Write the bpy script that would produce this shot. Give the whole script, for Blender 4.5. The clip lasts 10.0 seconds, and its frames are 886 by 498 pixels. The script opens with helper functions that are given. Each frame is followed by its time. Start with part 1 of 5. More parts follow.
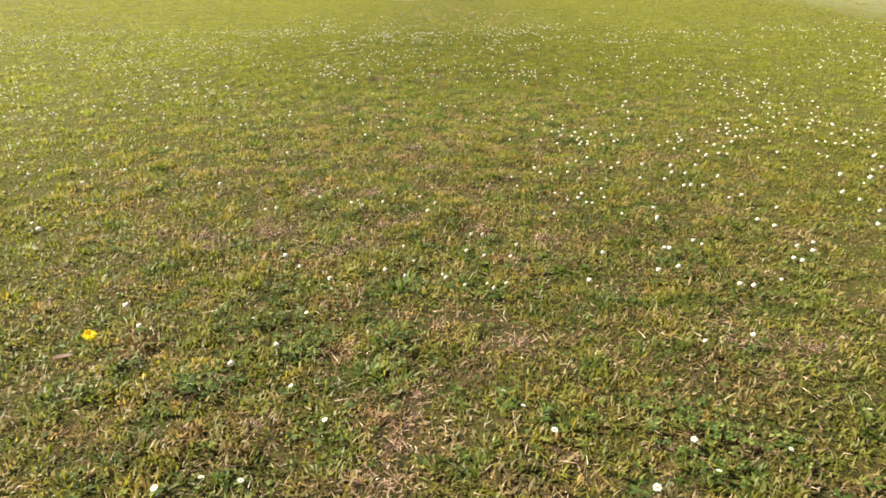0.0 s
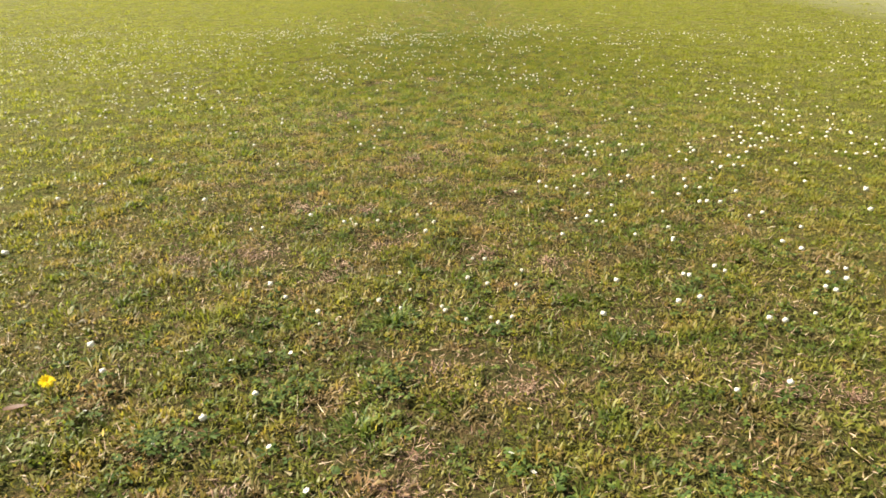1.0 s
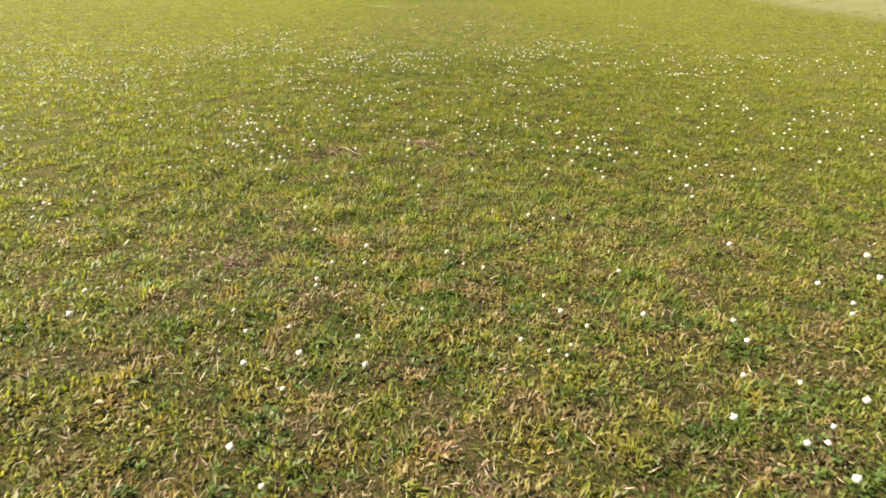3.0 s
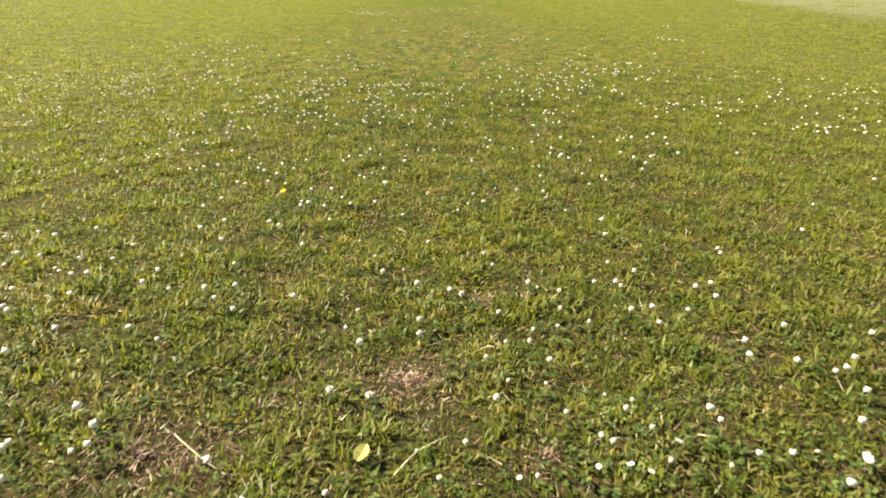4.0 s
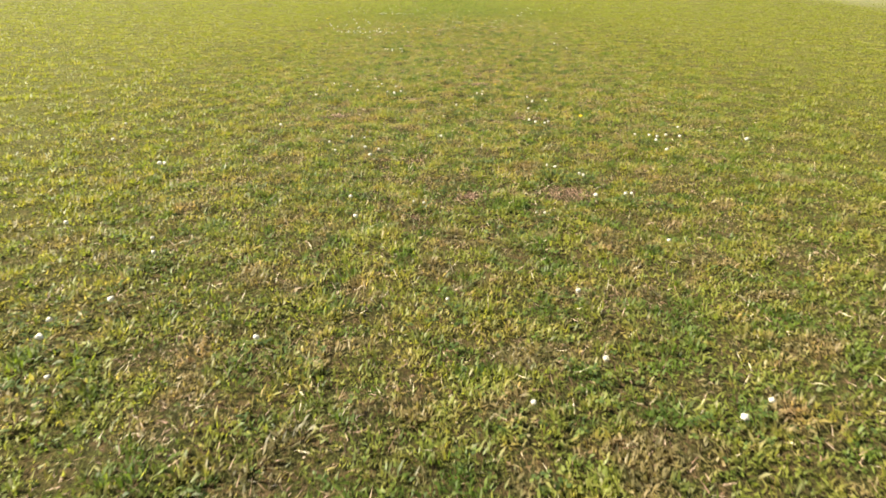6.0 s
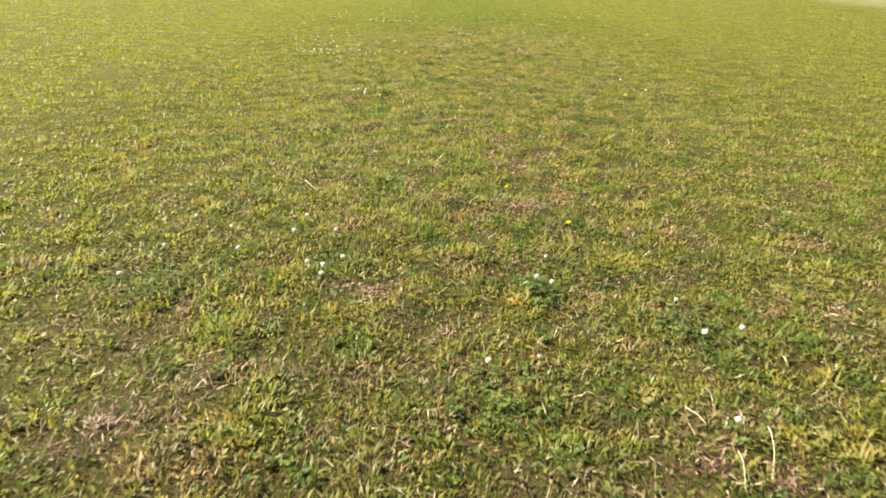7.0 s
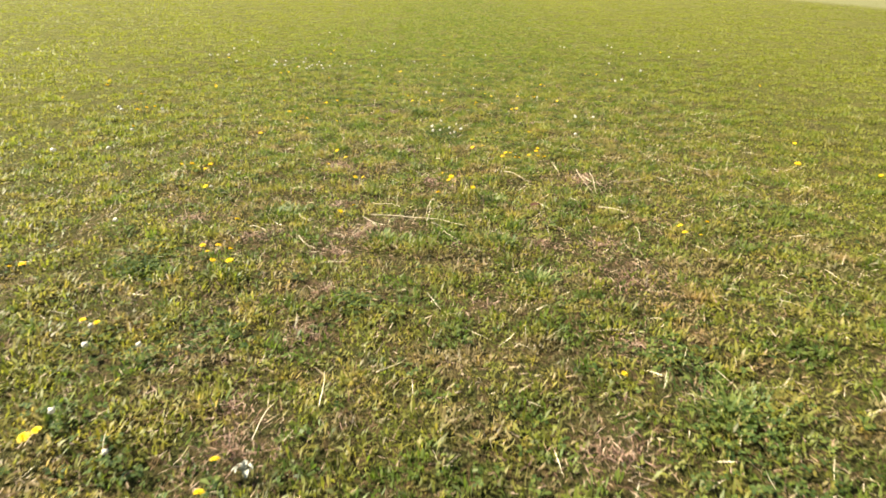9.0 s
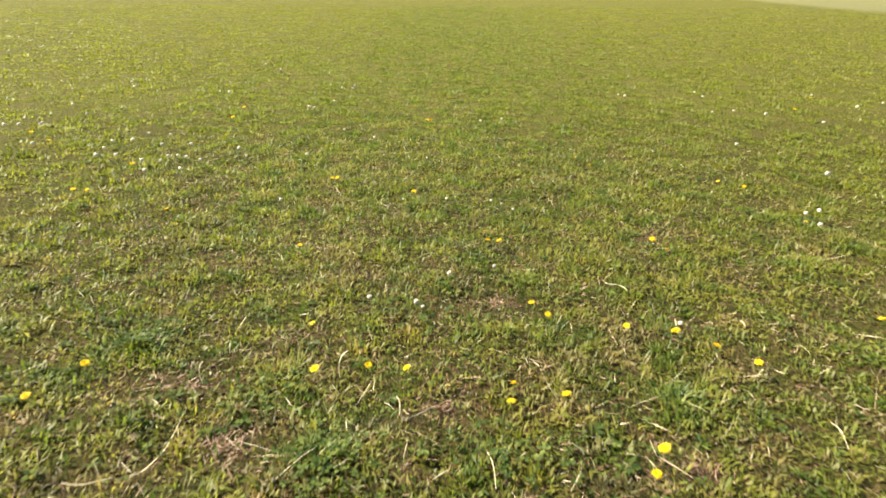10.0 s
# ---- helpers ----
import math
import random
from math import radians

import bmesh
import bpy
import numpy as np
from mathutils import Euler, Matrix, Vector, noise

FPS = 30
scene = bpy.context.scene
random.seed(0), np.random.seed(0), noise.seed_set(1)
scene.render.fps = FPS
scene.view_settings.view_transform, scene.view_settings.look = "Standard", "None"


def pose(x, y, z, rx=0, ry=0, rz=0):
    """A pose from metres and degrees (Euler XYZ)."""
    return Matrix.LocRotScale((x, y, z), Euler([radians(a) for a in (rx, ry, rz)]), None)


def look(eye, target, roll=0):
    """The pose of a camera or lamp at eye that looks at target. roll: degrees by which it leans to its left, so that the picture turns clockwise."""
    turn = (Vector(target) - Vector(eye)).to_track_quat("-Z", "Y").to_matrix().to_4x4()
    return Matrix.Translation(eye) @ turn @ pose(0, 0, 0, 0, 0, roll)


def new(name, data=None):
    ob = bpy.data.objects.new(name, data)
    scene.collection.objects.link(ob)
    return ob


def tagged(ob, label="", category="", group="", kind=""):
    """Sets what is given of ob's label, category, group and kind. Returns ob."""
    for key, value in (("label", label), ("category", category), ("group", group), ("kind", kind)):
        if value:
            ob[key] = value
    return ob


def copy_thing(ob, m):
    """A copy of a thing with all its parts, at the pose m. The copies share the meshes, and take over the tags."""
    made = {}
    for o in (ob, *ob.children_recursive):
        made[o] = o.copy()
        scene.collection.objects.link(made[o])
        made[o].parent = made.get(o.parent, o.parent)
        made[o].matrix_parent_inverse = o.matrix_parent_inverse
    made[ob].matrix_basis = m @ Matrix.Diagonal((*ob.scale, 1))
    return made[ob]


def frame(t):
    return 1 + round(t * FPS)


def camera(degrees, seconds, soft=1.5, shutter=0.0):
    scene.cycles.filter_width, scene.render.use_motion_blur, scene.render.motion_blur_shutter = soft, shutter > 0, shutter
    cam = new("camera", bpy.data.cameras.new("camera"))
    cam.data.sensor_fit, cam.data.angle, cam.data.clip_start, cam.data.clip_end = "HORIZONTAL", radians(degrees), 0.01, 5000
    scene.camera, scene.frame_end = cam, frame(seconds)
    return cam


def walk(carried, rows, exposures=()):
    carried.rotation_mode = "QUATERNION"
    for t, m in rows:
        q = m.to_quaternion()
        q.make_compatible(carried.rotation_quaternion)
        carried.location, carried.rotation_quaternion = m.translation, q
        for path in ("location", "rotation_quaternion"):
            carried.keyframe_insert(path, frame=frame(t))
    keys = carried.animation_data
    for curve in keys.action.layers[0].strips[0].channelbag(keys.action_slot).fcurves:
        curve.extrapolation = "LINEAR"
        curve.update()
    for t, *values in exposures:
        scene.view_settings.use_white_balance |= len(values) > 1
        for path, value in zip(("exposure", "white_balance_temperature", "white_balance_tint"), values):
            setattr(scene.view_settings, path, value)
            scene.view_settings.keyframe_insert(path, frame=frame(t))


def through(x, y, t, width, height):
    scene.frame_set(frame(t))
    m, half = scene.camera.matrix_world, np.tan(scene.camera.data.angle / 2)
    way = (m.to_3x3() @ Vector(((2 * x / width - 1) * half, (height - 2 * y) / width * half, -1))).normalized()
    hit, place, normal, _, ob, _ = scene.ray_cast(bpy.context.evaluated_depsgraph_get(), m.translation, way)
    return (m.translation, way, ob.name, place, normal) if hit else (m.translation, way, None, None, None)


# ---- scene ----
# The camera glides low over a lawn; it starts slowly and gathers speed.
PATH = [
    (0, (0.028, 0.034, 0.949), (-0.005, 1.890, 0.204), -0.70),
    (0.5, (0.030, 0.132, 0.968), (-0.003, 1.989, 0.224), -0.73),
    (1, (0.027, 0.251, 0.955), (-0.005, 2.107, 0.210), -0.77),
    (1.5, (-0.002, 0.582, 0.939), (-0.033, 2.438, 0.195), -0.79),
    (2, (-0.032, 1.148, 0.923), (-0.059, 3.004, 0.178), -0.79),
    (2.5, (-0.066, 1.980, 0.907), (-0.076, 3.838, 0.170), -0.50),
    (2.7, (-0.077, 2.380, 0.896), (-0.078, 4.240, 0.159), -0.20),
    (3.8, (-0.142, 5.038, 0.852), (-0.103, 6.903, 0.130), -0.16),
    (4, (-0.132, 5.600, 0.829), (-0.096, 7.465, 0.107), -0.08),
    (4.5, (-0.139, 7.087, 0.805), (-0.105, 8.952, 0.085), -0.22),
    (5, (-0.148, 8.645, 0.814), (-0.117, 10.513, 0.101), -0.30),
    (5.2, (-0.144, 9.285, 0.822), (-0.118, 11.156, 0.115), -0.67),
    (6.3, (-0.066, 13.030, 0.894), (-0.105, 14.889, 0.159), 0.17),
    (6.5, (-0.079, 13.737, 0.877), (-0.120, 15.599, 0.147), 0.27),
    (6.8, (-0.121, 14.788, 0.865), (-0.148, 16.651, 0.136), 0.44),
    (7, (-0.136, 15.493, 0.870), (-0.164, 17.353, 0.137), 0.44),
    (7.2, (-0.136, 16.186, 0.875), (-0.168, 18.045, 0.140), 0.46),
    (7.5, (-0.121, 17.119, 0.858), (-0.151, 18.980, 0.124), 0.66),
    (7.8, (-0.081, 18.149, 0.843), (-0.111, 20.010, 0.109), 0.31),
    (8, (-0.046, 18.854, 0.828), (-0.078, 20.714, 0.094), 0.61),
    (8.3, (-0.010, 20.022, 0.830), (-0.049, 21.883, 0.098), 0.64),
    (8.5, (0.031, 20.721, 0.822), (-0.013, 22.585, 0.097), 0.59),
    (8.8, (0.068, 21.801, 0.819), (0.028, 23.672, 0.113), 0.69),
    (9, (0.090, 22.433, 0.839), (0.043, 24.299, 0.121), 0.42),
    (9.2, (0.088, 23.166, 0.846), (0.049, 25.033, 0.130), 0.57),
    (9.5, (0.085, 24.248, 0.846), (0.044, 26.117, 0.135), 0.17),
    (9.7, (0.063, 24.952, 0.865), (0.033, 26.820, 0.151), 0.65),
    (10, (0.056, 26.032, 0.864), (0.022, 27.903, 0.158), 0.34),
]
cam = camera(65, 10.0, soft=1.7, shutter=0.05)
walk(cam, [(t, look(eye, target, roll)) for t, eye, target, roll in PATH], exposures=[(0.0, 1.70), (3.0, 1.73), (5.0, 1.71), (6.5, 1.81), (8.0, 1.75), (9.0, 1.80), (10.0, 1.66)])

# ---- light: a clear day, the sun high on the left ----
SUN_AZ, SUN_EL = radians(-78), radians(47)      # azimuth from +y towards +x
world = bpy.data.worlds.new("sky")
scene.world = world
world.use_nodes = True
sky = world.node_tree.nodes.new("ShaderNodeTexSky")
sky.sky_type, sky.sun_disc = 'NISHITA', False
sky.sun_elevation, sky.sun_rotation = SUN_EL, SUN_AZ
world.node_tree.links.new(sky.outputs[0], world.node_tree.nodes["Background"].inputs[0])
world.node_tree.nodes["Background"].inputs[1].default_value = 0.042
sun = new("sun", bpy.data.lights.new("sun", 'SUN'))
sun.data.energy, sun.data.angle, sun.data.color = 5.0, radians(0.55), (1.0, 0.92, 0.75)
sun.matrix_world = look((30 * math.sin(SUN_AZ) * math.cos(SUN_EL), 30 * math.cos(SUN_AZ) * math.cos(SUN_EL), 30 * math.sin(SUN_EL)), (0, 0, 0))


# ---- materials ----
class Nodes:
    """A small helper to lay out node materials."""

    def __init__(self, name):
        self.mat = bpy.data.materials.new(name)
        self.mat.use_nodes = True
        self.tree = self.mat.node_tree
        self.tree.nodes.clear()
        self.out = self.tree.nodes.new("ShaderNodeOutputMaterial")

    def add(self, kind, **given):
        node = self.tree.nodes.new(kind)
        for key, value in given.items():
            if isinstance(value, bpy.types.NodeSocket):
                self.tree.links.new(value, node.inputs[key.replace("_", " ")])
            else:
                node.inputs[key.replace("_", " ")].default_value = value
        return node

    def link(self, a, b):
        self.tree.links.new(a, b)

    def noise(self, scale, detail=3.0, rough=0.55, vector=None):
        node = self.add("ShaderNodeTexNoise", Scale=scale, Detail=detail, Roughness=rough)
        self.link(vector or self.place(), node.inputs["Vector"])
        return node.outputs["Fac"]

    def place(self):
        return self.tree.nodes.new("ShaderNodeNewGeometry").outputs["Position"]

    def island(self):
        return self.tree.nodes.new("ShaderNodeNewGeometry").outputs["Random Per Island"]

    def ramp(self, fac, *stops):
        node = self.tree.nodes.new("ShaderNodeValToRGB")
        self.link(fac, node.inputs["Fac"])
        while len(node.color_ramp.elements) < len(stops):
            node.color_ramp.elements.new(0.5)
        for element, (at, colour) in zip(node.color_ramp.elements, stops):
            element.position = at
            element.color = (*colour, 1) if len(colour) == 3 else colour
        return node.outputs["Color"]

    def mix(self, fac, a, b, how='MIX'):
        node = self.tree.nodes.new("ShaderNodeMix")
        node.data_type, node.blend_type = 'RGBA', how
        for socket, value in ((node.inputs[0], fac), (node.inputs[6], a), (node.inputs[7], b)):
            if isinstance(value, bpy.types.NodeSocket):
                self.link(value, socket)
            elif isinstance(value, (int, float)):
                socket.default_value = value
            else:
                socket.default_value = (*value, 1)
        return node.outputs[2]

    def leaf(self, colour, rough=0.5, through=0.35, gloss=0.35, tint=(1.0, 1.0, 0.55), level=0.0):
        """A thin leaf: a surface that lets part of the light through. level: how far the shading normal is bent
        skywards, adding evener, brighter light.
        """
        face = self.add("ShaderNodeBsdfPrincipled", Base_Color=colour, Roughness=rough)
        face.inputs["Specular IOR Level"].default_value = gloss
        if level:
            sky_bend = self.tree.nodes.new("ShaderNodeMix")
            sky_bend.data_type = 'VECTOR'
            self.link(self.tree.nodes.new("ShaderNodeNewGeometry").outputs["Normal"], sky_bend.inputs[4])
            sky_bend.inputs[0].default_value, sky_bend.inputs[5].default_value = level, (0, 0, 1)
            unit = self.tree.nodes.new("ShaderNodeVectorMath")
            unit.operation = 'NORMALIZE'
            self.link(sky_bend.outputs[1], unit.inputs[0])
            self.link(unit.outputs[0], face.inputs["Normal"])
        back = self.add("ShaderNodeBsdfTranslucent")
        self.link(self.mix(1.0, colour, tint, 'MULTIPLY'), back.inputs["Color"])
        both = self.add("ShaderNodeMixShader", Fac=through)
        self.link(face.outputs[0], both.inputs[1])
        self.link(back.outputs[0], both.inputs[2])
        self.link(both.outputs[0], self.out.inputs["Surface"])
        return self.mat

    def solid(self, colour, rough=0.8, gloss=0.2, bump=None, strength=0.3, distance=0.01):
        face = self.add("ShaderNodeBsdfPrincipled", Base_Color=colour, Roughness=rough)
        face.inputs["Specular IOR Level"].default_value = gloss
        if bump is not None:
            node = self.add("ShaderNodeBump", Strength=strength, Distance=distance, Height=bump)
            self.link(node.outputs[0], face.inputs["Normal"])
        self.link(face.outputs[0], self.out.inputs["Surface"])
        return self.mat


def ground_material():
    """Thatch and soil under the blades, near-black for their shade; outwards, painted sunlit-grass colour."""
    n = Nodes("turf")
    fine = n.noise(170, 5, 0.78)
    clump = n.noise(30, 4, 0.65)
    patch = n.noise(1.1, 4, 0.6)

    def fibres(turn, scale):
        """Straw bits lying one way: noise drawn out along a direction."""
        lie = n.add("ShaderNodeMapping")
        n.link(n.place(), lie.inputs["Vector"])
        lie.inputs["Rotation"].default_value = (0, 0, turn)
        lie.inputs["Scale"].default_value = (1, 0.14, 1)
        return n.ramp(n.noise(scale, 2, 0.6, lie.outputs[0]), (0.50, (0, 0, 0)), (0.62, (1, 1, 1)))

    # dark humus, taken to near-black so the shade between tufts is in the colour
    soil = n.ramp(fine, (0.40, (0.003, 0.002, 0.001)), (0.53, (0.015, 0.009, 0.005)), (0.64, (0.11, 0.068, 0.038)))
    litter = n.mix(n.noise(40, 3), (0.07, 0.038, 0.017), (0.20, 0.125, 0.055))
    thatch = n.mix(fibres(0.4, 380), soil, litter)
    thatch = n.mix(fibres(1.9, 330), thatch, n.mix(0.5, litter, (0.17, 0.11, 0.055)))
    thatch = n.mix(fibres(2.9, 420), thatch, n.mix(0.6, litter, (0.09, 0.056, 0.028)))
    # the darkest stops of the green floor hold the same painted shade
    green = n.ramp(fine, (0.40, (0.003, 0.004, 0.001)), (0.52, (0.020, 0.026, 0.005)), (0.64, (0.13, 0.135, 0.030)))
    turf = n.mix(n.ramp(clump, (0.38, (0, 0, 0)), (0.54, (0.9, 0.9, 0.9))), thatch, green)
    dry = n.mix(0.4, turf, (0.11, 0.08, 0.034))
    turf = n.mix(n.ramp(patch, (0.45, (0, 0, 0)), (0.75, (0.8, 0.8, 0.8))), turf, dry)
    apart = n.tree.nodes.new("ShaderNodeSeparateXYZ")
    n.link(n.place(), apart.inputs[0])

    def sums(how, a, b, c=0.0):
        node = n.add("ShaderNodeMath")
        node.operation = how
        for socket, value in zip(node.inputs, (a, b, c)):
            if isinstance(value, bpy.types.NodeSocket):
                n.link(value, socket)
            else:
                socket.default_value = value
        return node.outputs[0]

    # fine grass between outer tufts, painted with the brightness of sunlit far grass
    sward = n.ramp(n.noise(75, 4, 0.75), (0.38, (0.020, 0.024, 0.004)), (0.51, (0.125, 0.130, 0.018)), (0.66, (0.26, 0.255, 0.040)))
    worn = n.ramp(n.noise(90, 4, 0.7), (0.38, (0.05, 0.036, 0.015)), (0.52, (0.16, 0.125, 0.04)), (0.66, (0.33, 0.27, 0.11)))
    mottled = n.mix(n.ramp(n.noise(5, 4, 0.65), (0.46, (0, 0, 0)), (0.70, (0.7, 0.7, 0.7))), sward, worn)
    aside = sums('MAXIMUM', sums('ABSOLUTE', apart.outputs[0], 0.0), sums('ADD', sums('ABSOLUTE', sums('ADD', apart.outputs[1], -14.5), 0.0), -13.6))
    far_light = n.add("ShaderNodeMapRange", Value=aside)
    far_light.inputs["From Min"].default_value, far_light.inputs["From Max"].default_value = 0.6, 3.5
    far_light.inputs["To Min"].default_value, far_light.inputs["To Max"].default_value = 0.12, 0.80
    turf = n.mix(far_light.outputs[0], turf, mottled)
    # a paler, drier stretch slants away along the lawn's far side
    slant = sums('MULTIPLY_ADD', apart.outputs[1], -0.205, apart.outputs[0])
    strip = n.add("ShaderNodeMapRange", Value=sums('MULTIPLY_ADD', n.noise(0.3, 3), 1.2, slant))
    strip.inputs["From Min"].default_value, strip.inputs["From Max"].default_value = 5.2, 7.0
    pale = n.mix(n.noise(3.0, 4), (0.14, 0.138, 0.052), (0.185, 0.175, 0.08))
    turf = n.mix(strip.outputs[0], turf, pale)
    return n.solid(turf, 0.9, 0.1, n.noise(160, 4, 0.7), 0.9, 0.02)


def blade_material(name, even, level, gloss, through):
    n = Nodes(name)
    # colours even out to the sides: the haze and smoothness of distance, painted in
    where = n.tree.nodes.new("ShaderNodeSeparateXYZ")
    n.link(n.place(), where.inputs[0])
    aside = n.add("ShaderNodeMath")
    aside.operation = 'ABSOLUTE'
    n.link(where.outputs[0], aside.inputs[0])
    haze_fade = n.add("ShaderNodeMapRange", Value=aside.outputs[0])
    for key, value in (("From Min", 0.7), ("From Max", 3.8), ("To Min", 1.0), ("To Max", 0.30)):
        haze_fade.inputs[key].default_value = value
    vary = haze_fade.outputs[0]
    one = n.ramp(n.island(), (0.0, (0.09, 0.12, 0.014)), (0.25, (0.15, 0.185, 0.020)), (0.65, (0.215, 0.245, 0.032)),
                 (0.88, (0.27, 0.285, 0.048)), (0.96, (0.31, 0.29, 0.095)), (1.0, (0.39, 0.345, 0.17)))
    one = n.mix(even, one, (0.25, 0.255, 0.042))
    one = n.mix(1.0, one, (1.03, 0.99, 1.36), 'MULTIPLY')
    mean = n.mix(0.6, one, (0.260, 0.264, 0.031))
    warm = n.mix(1.0, one, (1.14, 1.0, 0.76), 'MULTIPLY')
    cool = n.mix(1.0, one, (0.80, 0.97, 0.90), 'MULTIPLY')
    rust = n.mix(0.35, warm, (0.34, 0.23, 0.10))
    patch = n.ramp(n.noise(0.9, 4, 0.6), (0.38, (0, 0, 0)), (0.60, (1, 1, 1)))
    small = n.ramp(n.noise(9.0, 3, 0.6), (0.47, (0, 0, 0)), (0.62, (1, 1, 1)))
    tuft = n.ramp(n.noise(6.5, 3, 0.6), (0.52, (0, 0, 0)), (0.58, (0.88, 0.88, 0.88)))
    grey = n.ramp(n.noise(5.0, 3, 0.6), (0.55, (0, 0, 0)), (0.68, (0.6, 0.6, 0.6)))
    colour = n.mix(patch, n.mix(0.35, one, cool), n.mix(0.75, one, warm))
    colour = n.mix(small, colour, rust)
    pale = n.ramp(n.noise(8.0, 4, 0.6), (0.53, (0, 0, 0)), (0.63, (0.85, 0.85, 0.85)))
    colour = n.mix(pale, colour, n.mix(1.0, one, (1.12, 1.09, 1.28), 'MULTIPLY'))
    colour = n.mix(tuft, colour, n.mix(1.0, one, (0.50, 0.70, 0.56), 'MULTIPLY'))
    colour = n.mix(grey, colour, n.mix(0.5, colour, (0.20, 0.23, 0.10)))
    # russet, withered places
    russet = n.ramp(n.noise(5.0, 3, 0.6), (0.535, (0, 0, 0)), (0.60, (0.62, 0.62, 0.62)))
    colour = n.mix(russet, colour, n.mix(n.island(), (0.17, 0.10, 0.055), (0.42, 0.28, 0.17)))
    # the lawn is lusher where the clover stands
    apart = n.tree.nodes.new("ShaderNodeSeparateXYZ")
    n.link(n.place(), apart.inputs[0])
    lush = n.add("ShaderNodeMapRange", Value=apart.outputs[1])
    lush.inputs["From Min"].default_value, lush.inputs["From Max"].default_value = 0.0, 16.0
    stand = n.ramp(lush.outputs[0], (0.30, (0, 0, 0)), (0.42, (0.8, 0.8, 0.8)), (0.66, (0.8, 0.8, 0.8)), (0.79, (0, 0, 0)))
    colour = n.mix(stand, colour, n.mix(0.6, n.mix(1.0, colour, (0.82, 0.79, 0.46), 'MULTIPLY'),
                                             n.mix(1.0, one, (0.78, 0.78, 0.42), 'MULTIPLY')))
    # and greener again at the far end
    end = n.add("ShaderNodeMapRange", Value=apart.outputs[1])
    end.inputs["From Min"].default_value, end.inputs["From Max"].default_value = 25.5, 31.0
    colour = n.mix(end.outputs[0], colour, n.mix(1.0, n.mix(0.5, colour, one), (0.84, 0.94, 0.80), 'MULTIPLY'))
    # drier, with less green, where the walk begins
    begin = n.add("ShaderNodeMapRange", Value=apart.outputs[1])
    begin.inputs["From Min"].default_value, begin.inputs["From Max"].default_value = 5.5, 3.2
    colour = n.mix(begin.outputs[0], colour, n.mix(1.0, colour, (0.95, 0.86, 0.84), 'MULTIPLY'))
    # each tuft has a tone of its own
    cell = n.tree.nodes.new("ShaderNodeTexVoronoi")
    n.link(n.place(), cell.inputs["Vector"])
    cell.inputs["Scale"].default_value = 13.0
    own = n.add("ShaderNodeSeparateColor")
    n.link(cell.outputs["Color"], own.inputs[0])
    tone = n.ramp(own.outputs[0], (0.0, (0.58, 0.66, 0.62)), (0.5, (0.98, 1.0, 0.95)), (0.85, (1.12, 1.10, 1.08)), (1.0, (1.2, 1.08, 1.1)))
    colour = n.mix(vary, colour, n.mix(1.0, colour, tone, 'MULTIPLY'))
    # blades farther out take the flattened, hazy tone
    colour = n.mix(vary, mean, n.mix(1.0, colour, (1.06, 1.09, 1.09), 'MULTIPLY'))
    return n.leaf(colour, 0.45, through, gloss, (1.08, 1.07, 0.62), level)


def straw_material():
    n = Nodes("dry_grass")
    one = n.ramp(n.island(), (0.0, (0.12, 0.066, 0.032)), (0.35, (0.30, 0.195, 0.095)), (0.7, (0.46, 0.335, 0.18)), (1.0, (0.64, 0.53, 0.34)))
    colour = n.mix(n.ramp(n.noise(2.5, 3), (0.45, (0, 0, 0)), (0.7, (0.5, 0.5, 0.5))), one, (0.44, 0.25, 0.20))
    return n.leaf(n.mix(0.3, colour, n.noise(300, 2), 'MULTIPLY'), 0.55, 0.2, 0.35, (1.0, 0.95, 0.8))


def tuft_material():
    n = Nodes("tuft_blade")
    one = n.ramp(n.island(), (0.0, (0.045, 0.085, 0.010)), (0.5, (0.11, 0.165, 0.022)), (0.85, (0.22, 0.25, 0.045)), (1.0, (0.40, 0.38, 0.12)))
    return n.leaf(n.mix(n.noise(30, 2), one, n.mix(0.4, one, (0.16, 0.2, 0.08))), 0.5, 0.4, 0.3, (1.08, 1.12, 0.6))


def pink_straw_material():
    n = Nodes("pink_straw")
    one = n.ramp(n.island(), (0.0, (0.05, 0.024, 0.020)), (0.35, (0.175, 0.092, 0.058)), (0.75, (0.38, 0.235, 0.15)), (1.0, (0.60, 0.44, 0.31)))
    return n.leaf(one, 0.55, 0.2, 0.3, (1.0, 0.92, 0.8))


def clover_leaf_material():
    n = Nodes("clover_leaf")
    one = n.ramp(n.island(), (0.0, (0.030, 0.055, 0.011)), (0.6, (0.070, 0.105, 0.020)), (1.0, (0.16, 0.19, 0.040)))
    return n.leaf(one, 0.55, 0.32, 0.2, (1.1, 1.1, 0.4))


def petal_material(name, low, high, through=0.3):
    n = Nodes(name)
    shade = n.mix(n.tree.nodes.new("ShaderNodeObjectInfo").outputs["Random"], low, high)
    return n.leaf(n.mix(n.mix(0.5, n.island(), n.noise(500, 2)), shade, high), 0.55, through, 0.2, (1.0, 1.0, 0.95))


def plain_material(name, low, high, scale=400, rough=0.6):
    n = Nodes(name)
    return n.solid(n.mix(n.noise(scale, 3), low, high), rough, 0.25, n.noise(scale, 2), 0.4, 0.002)


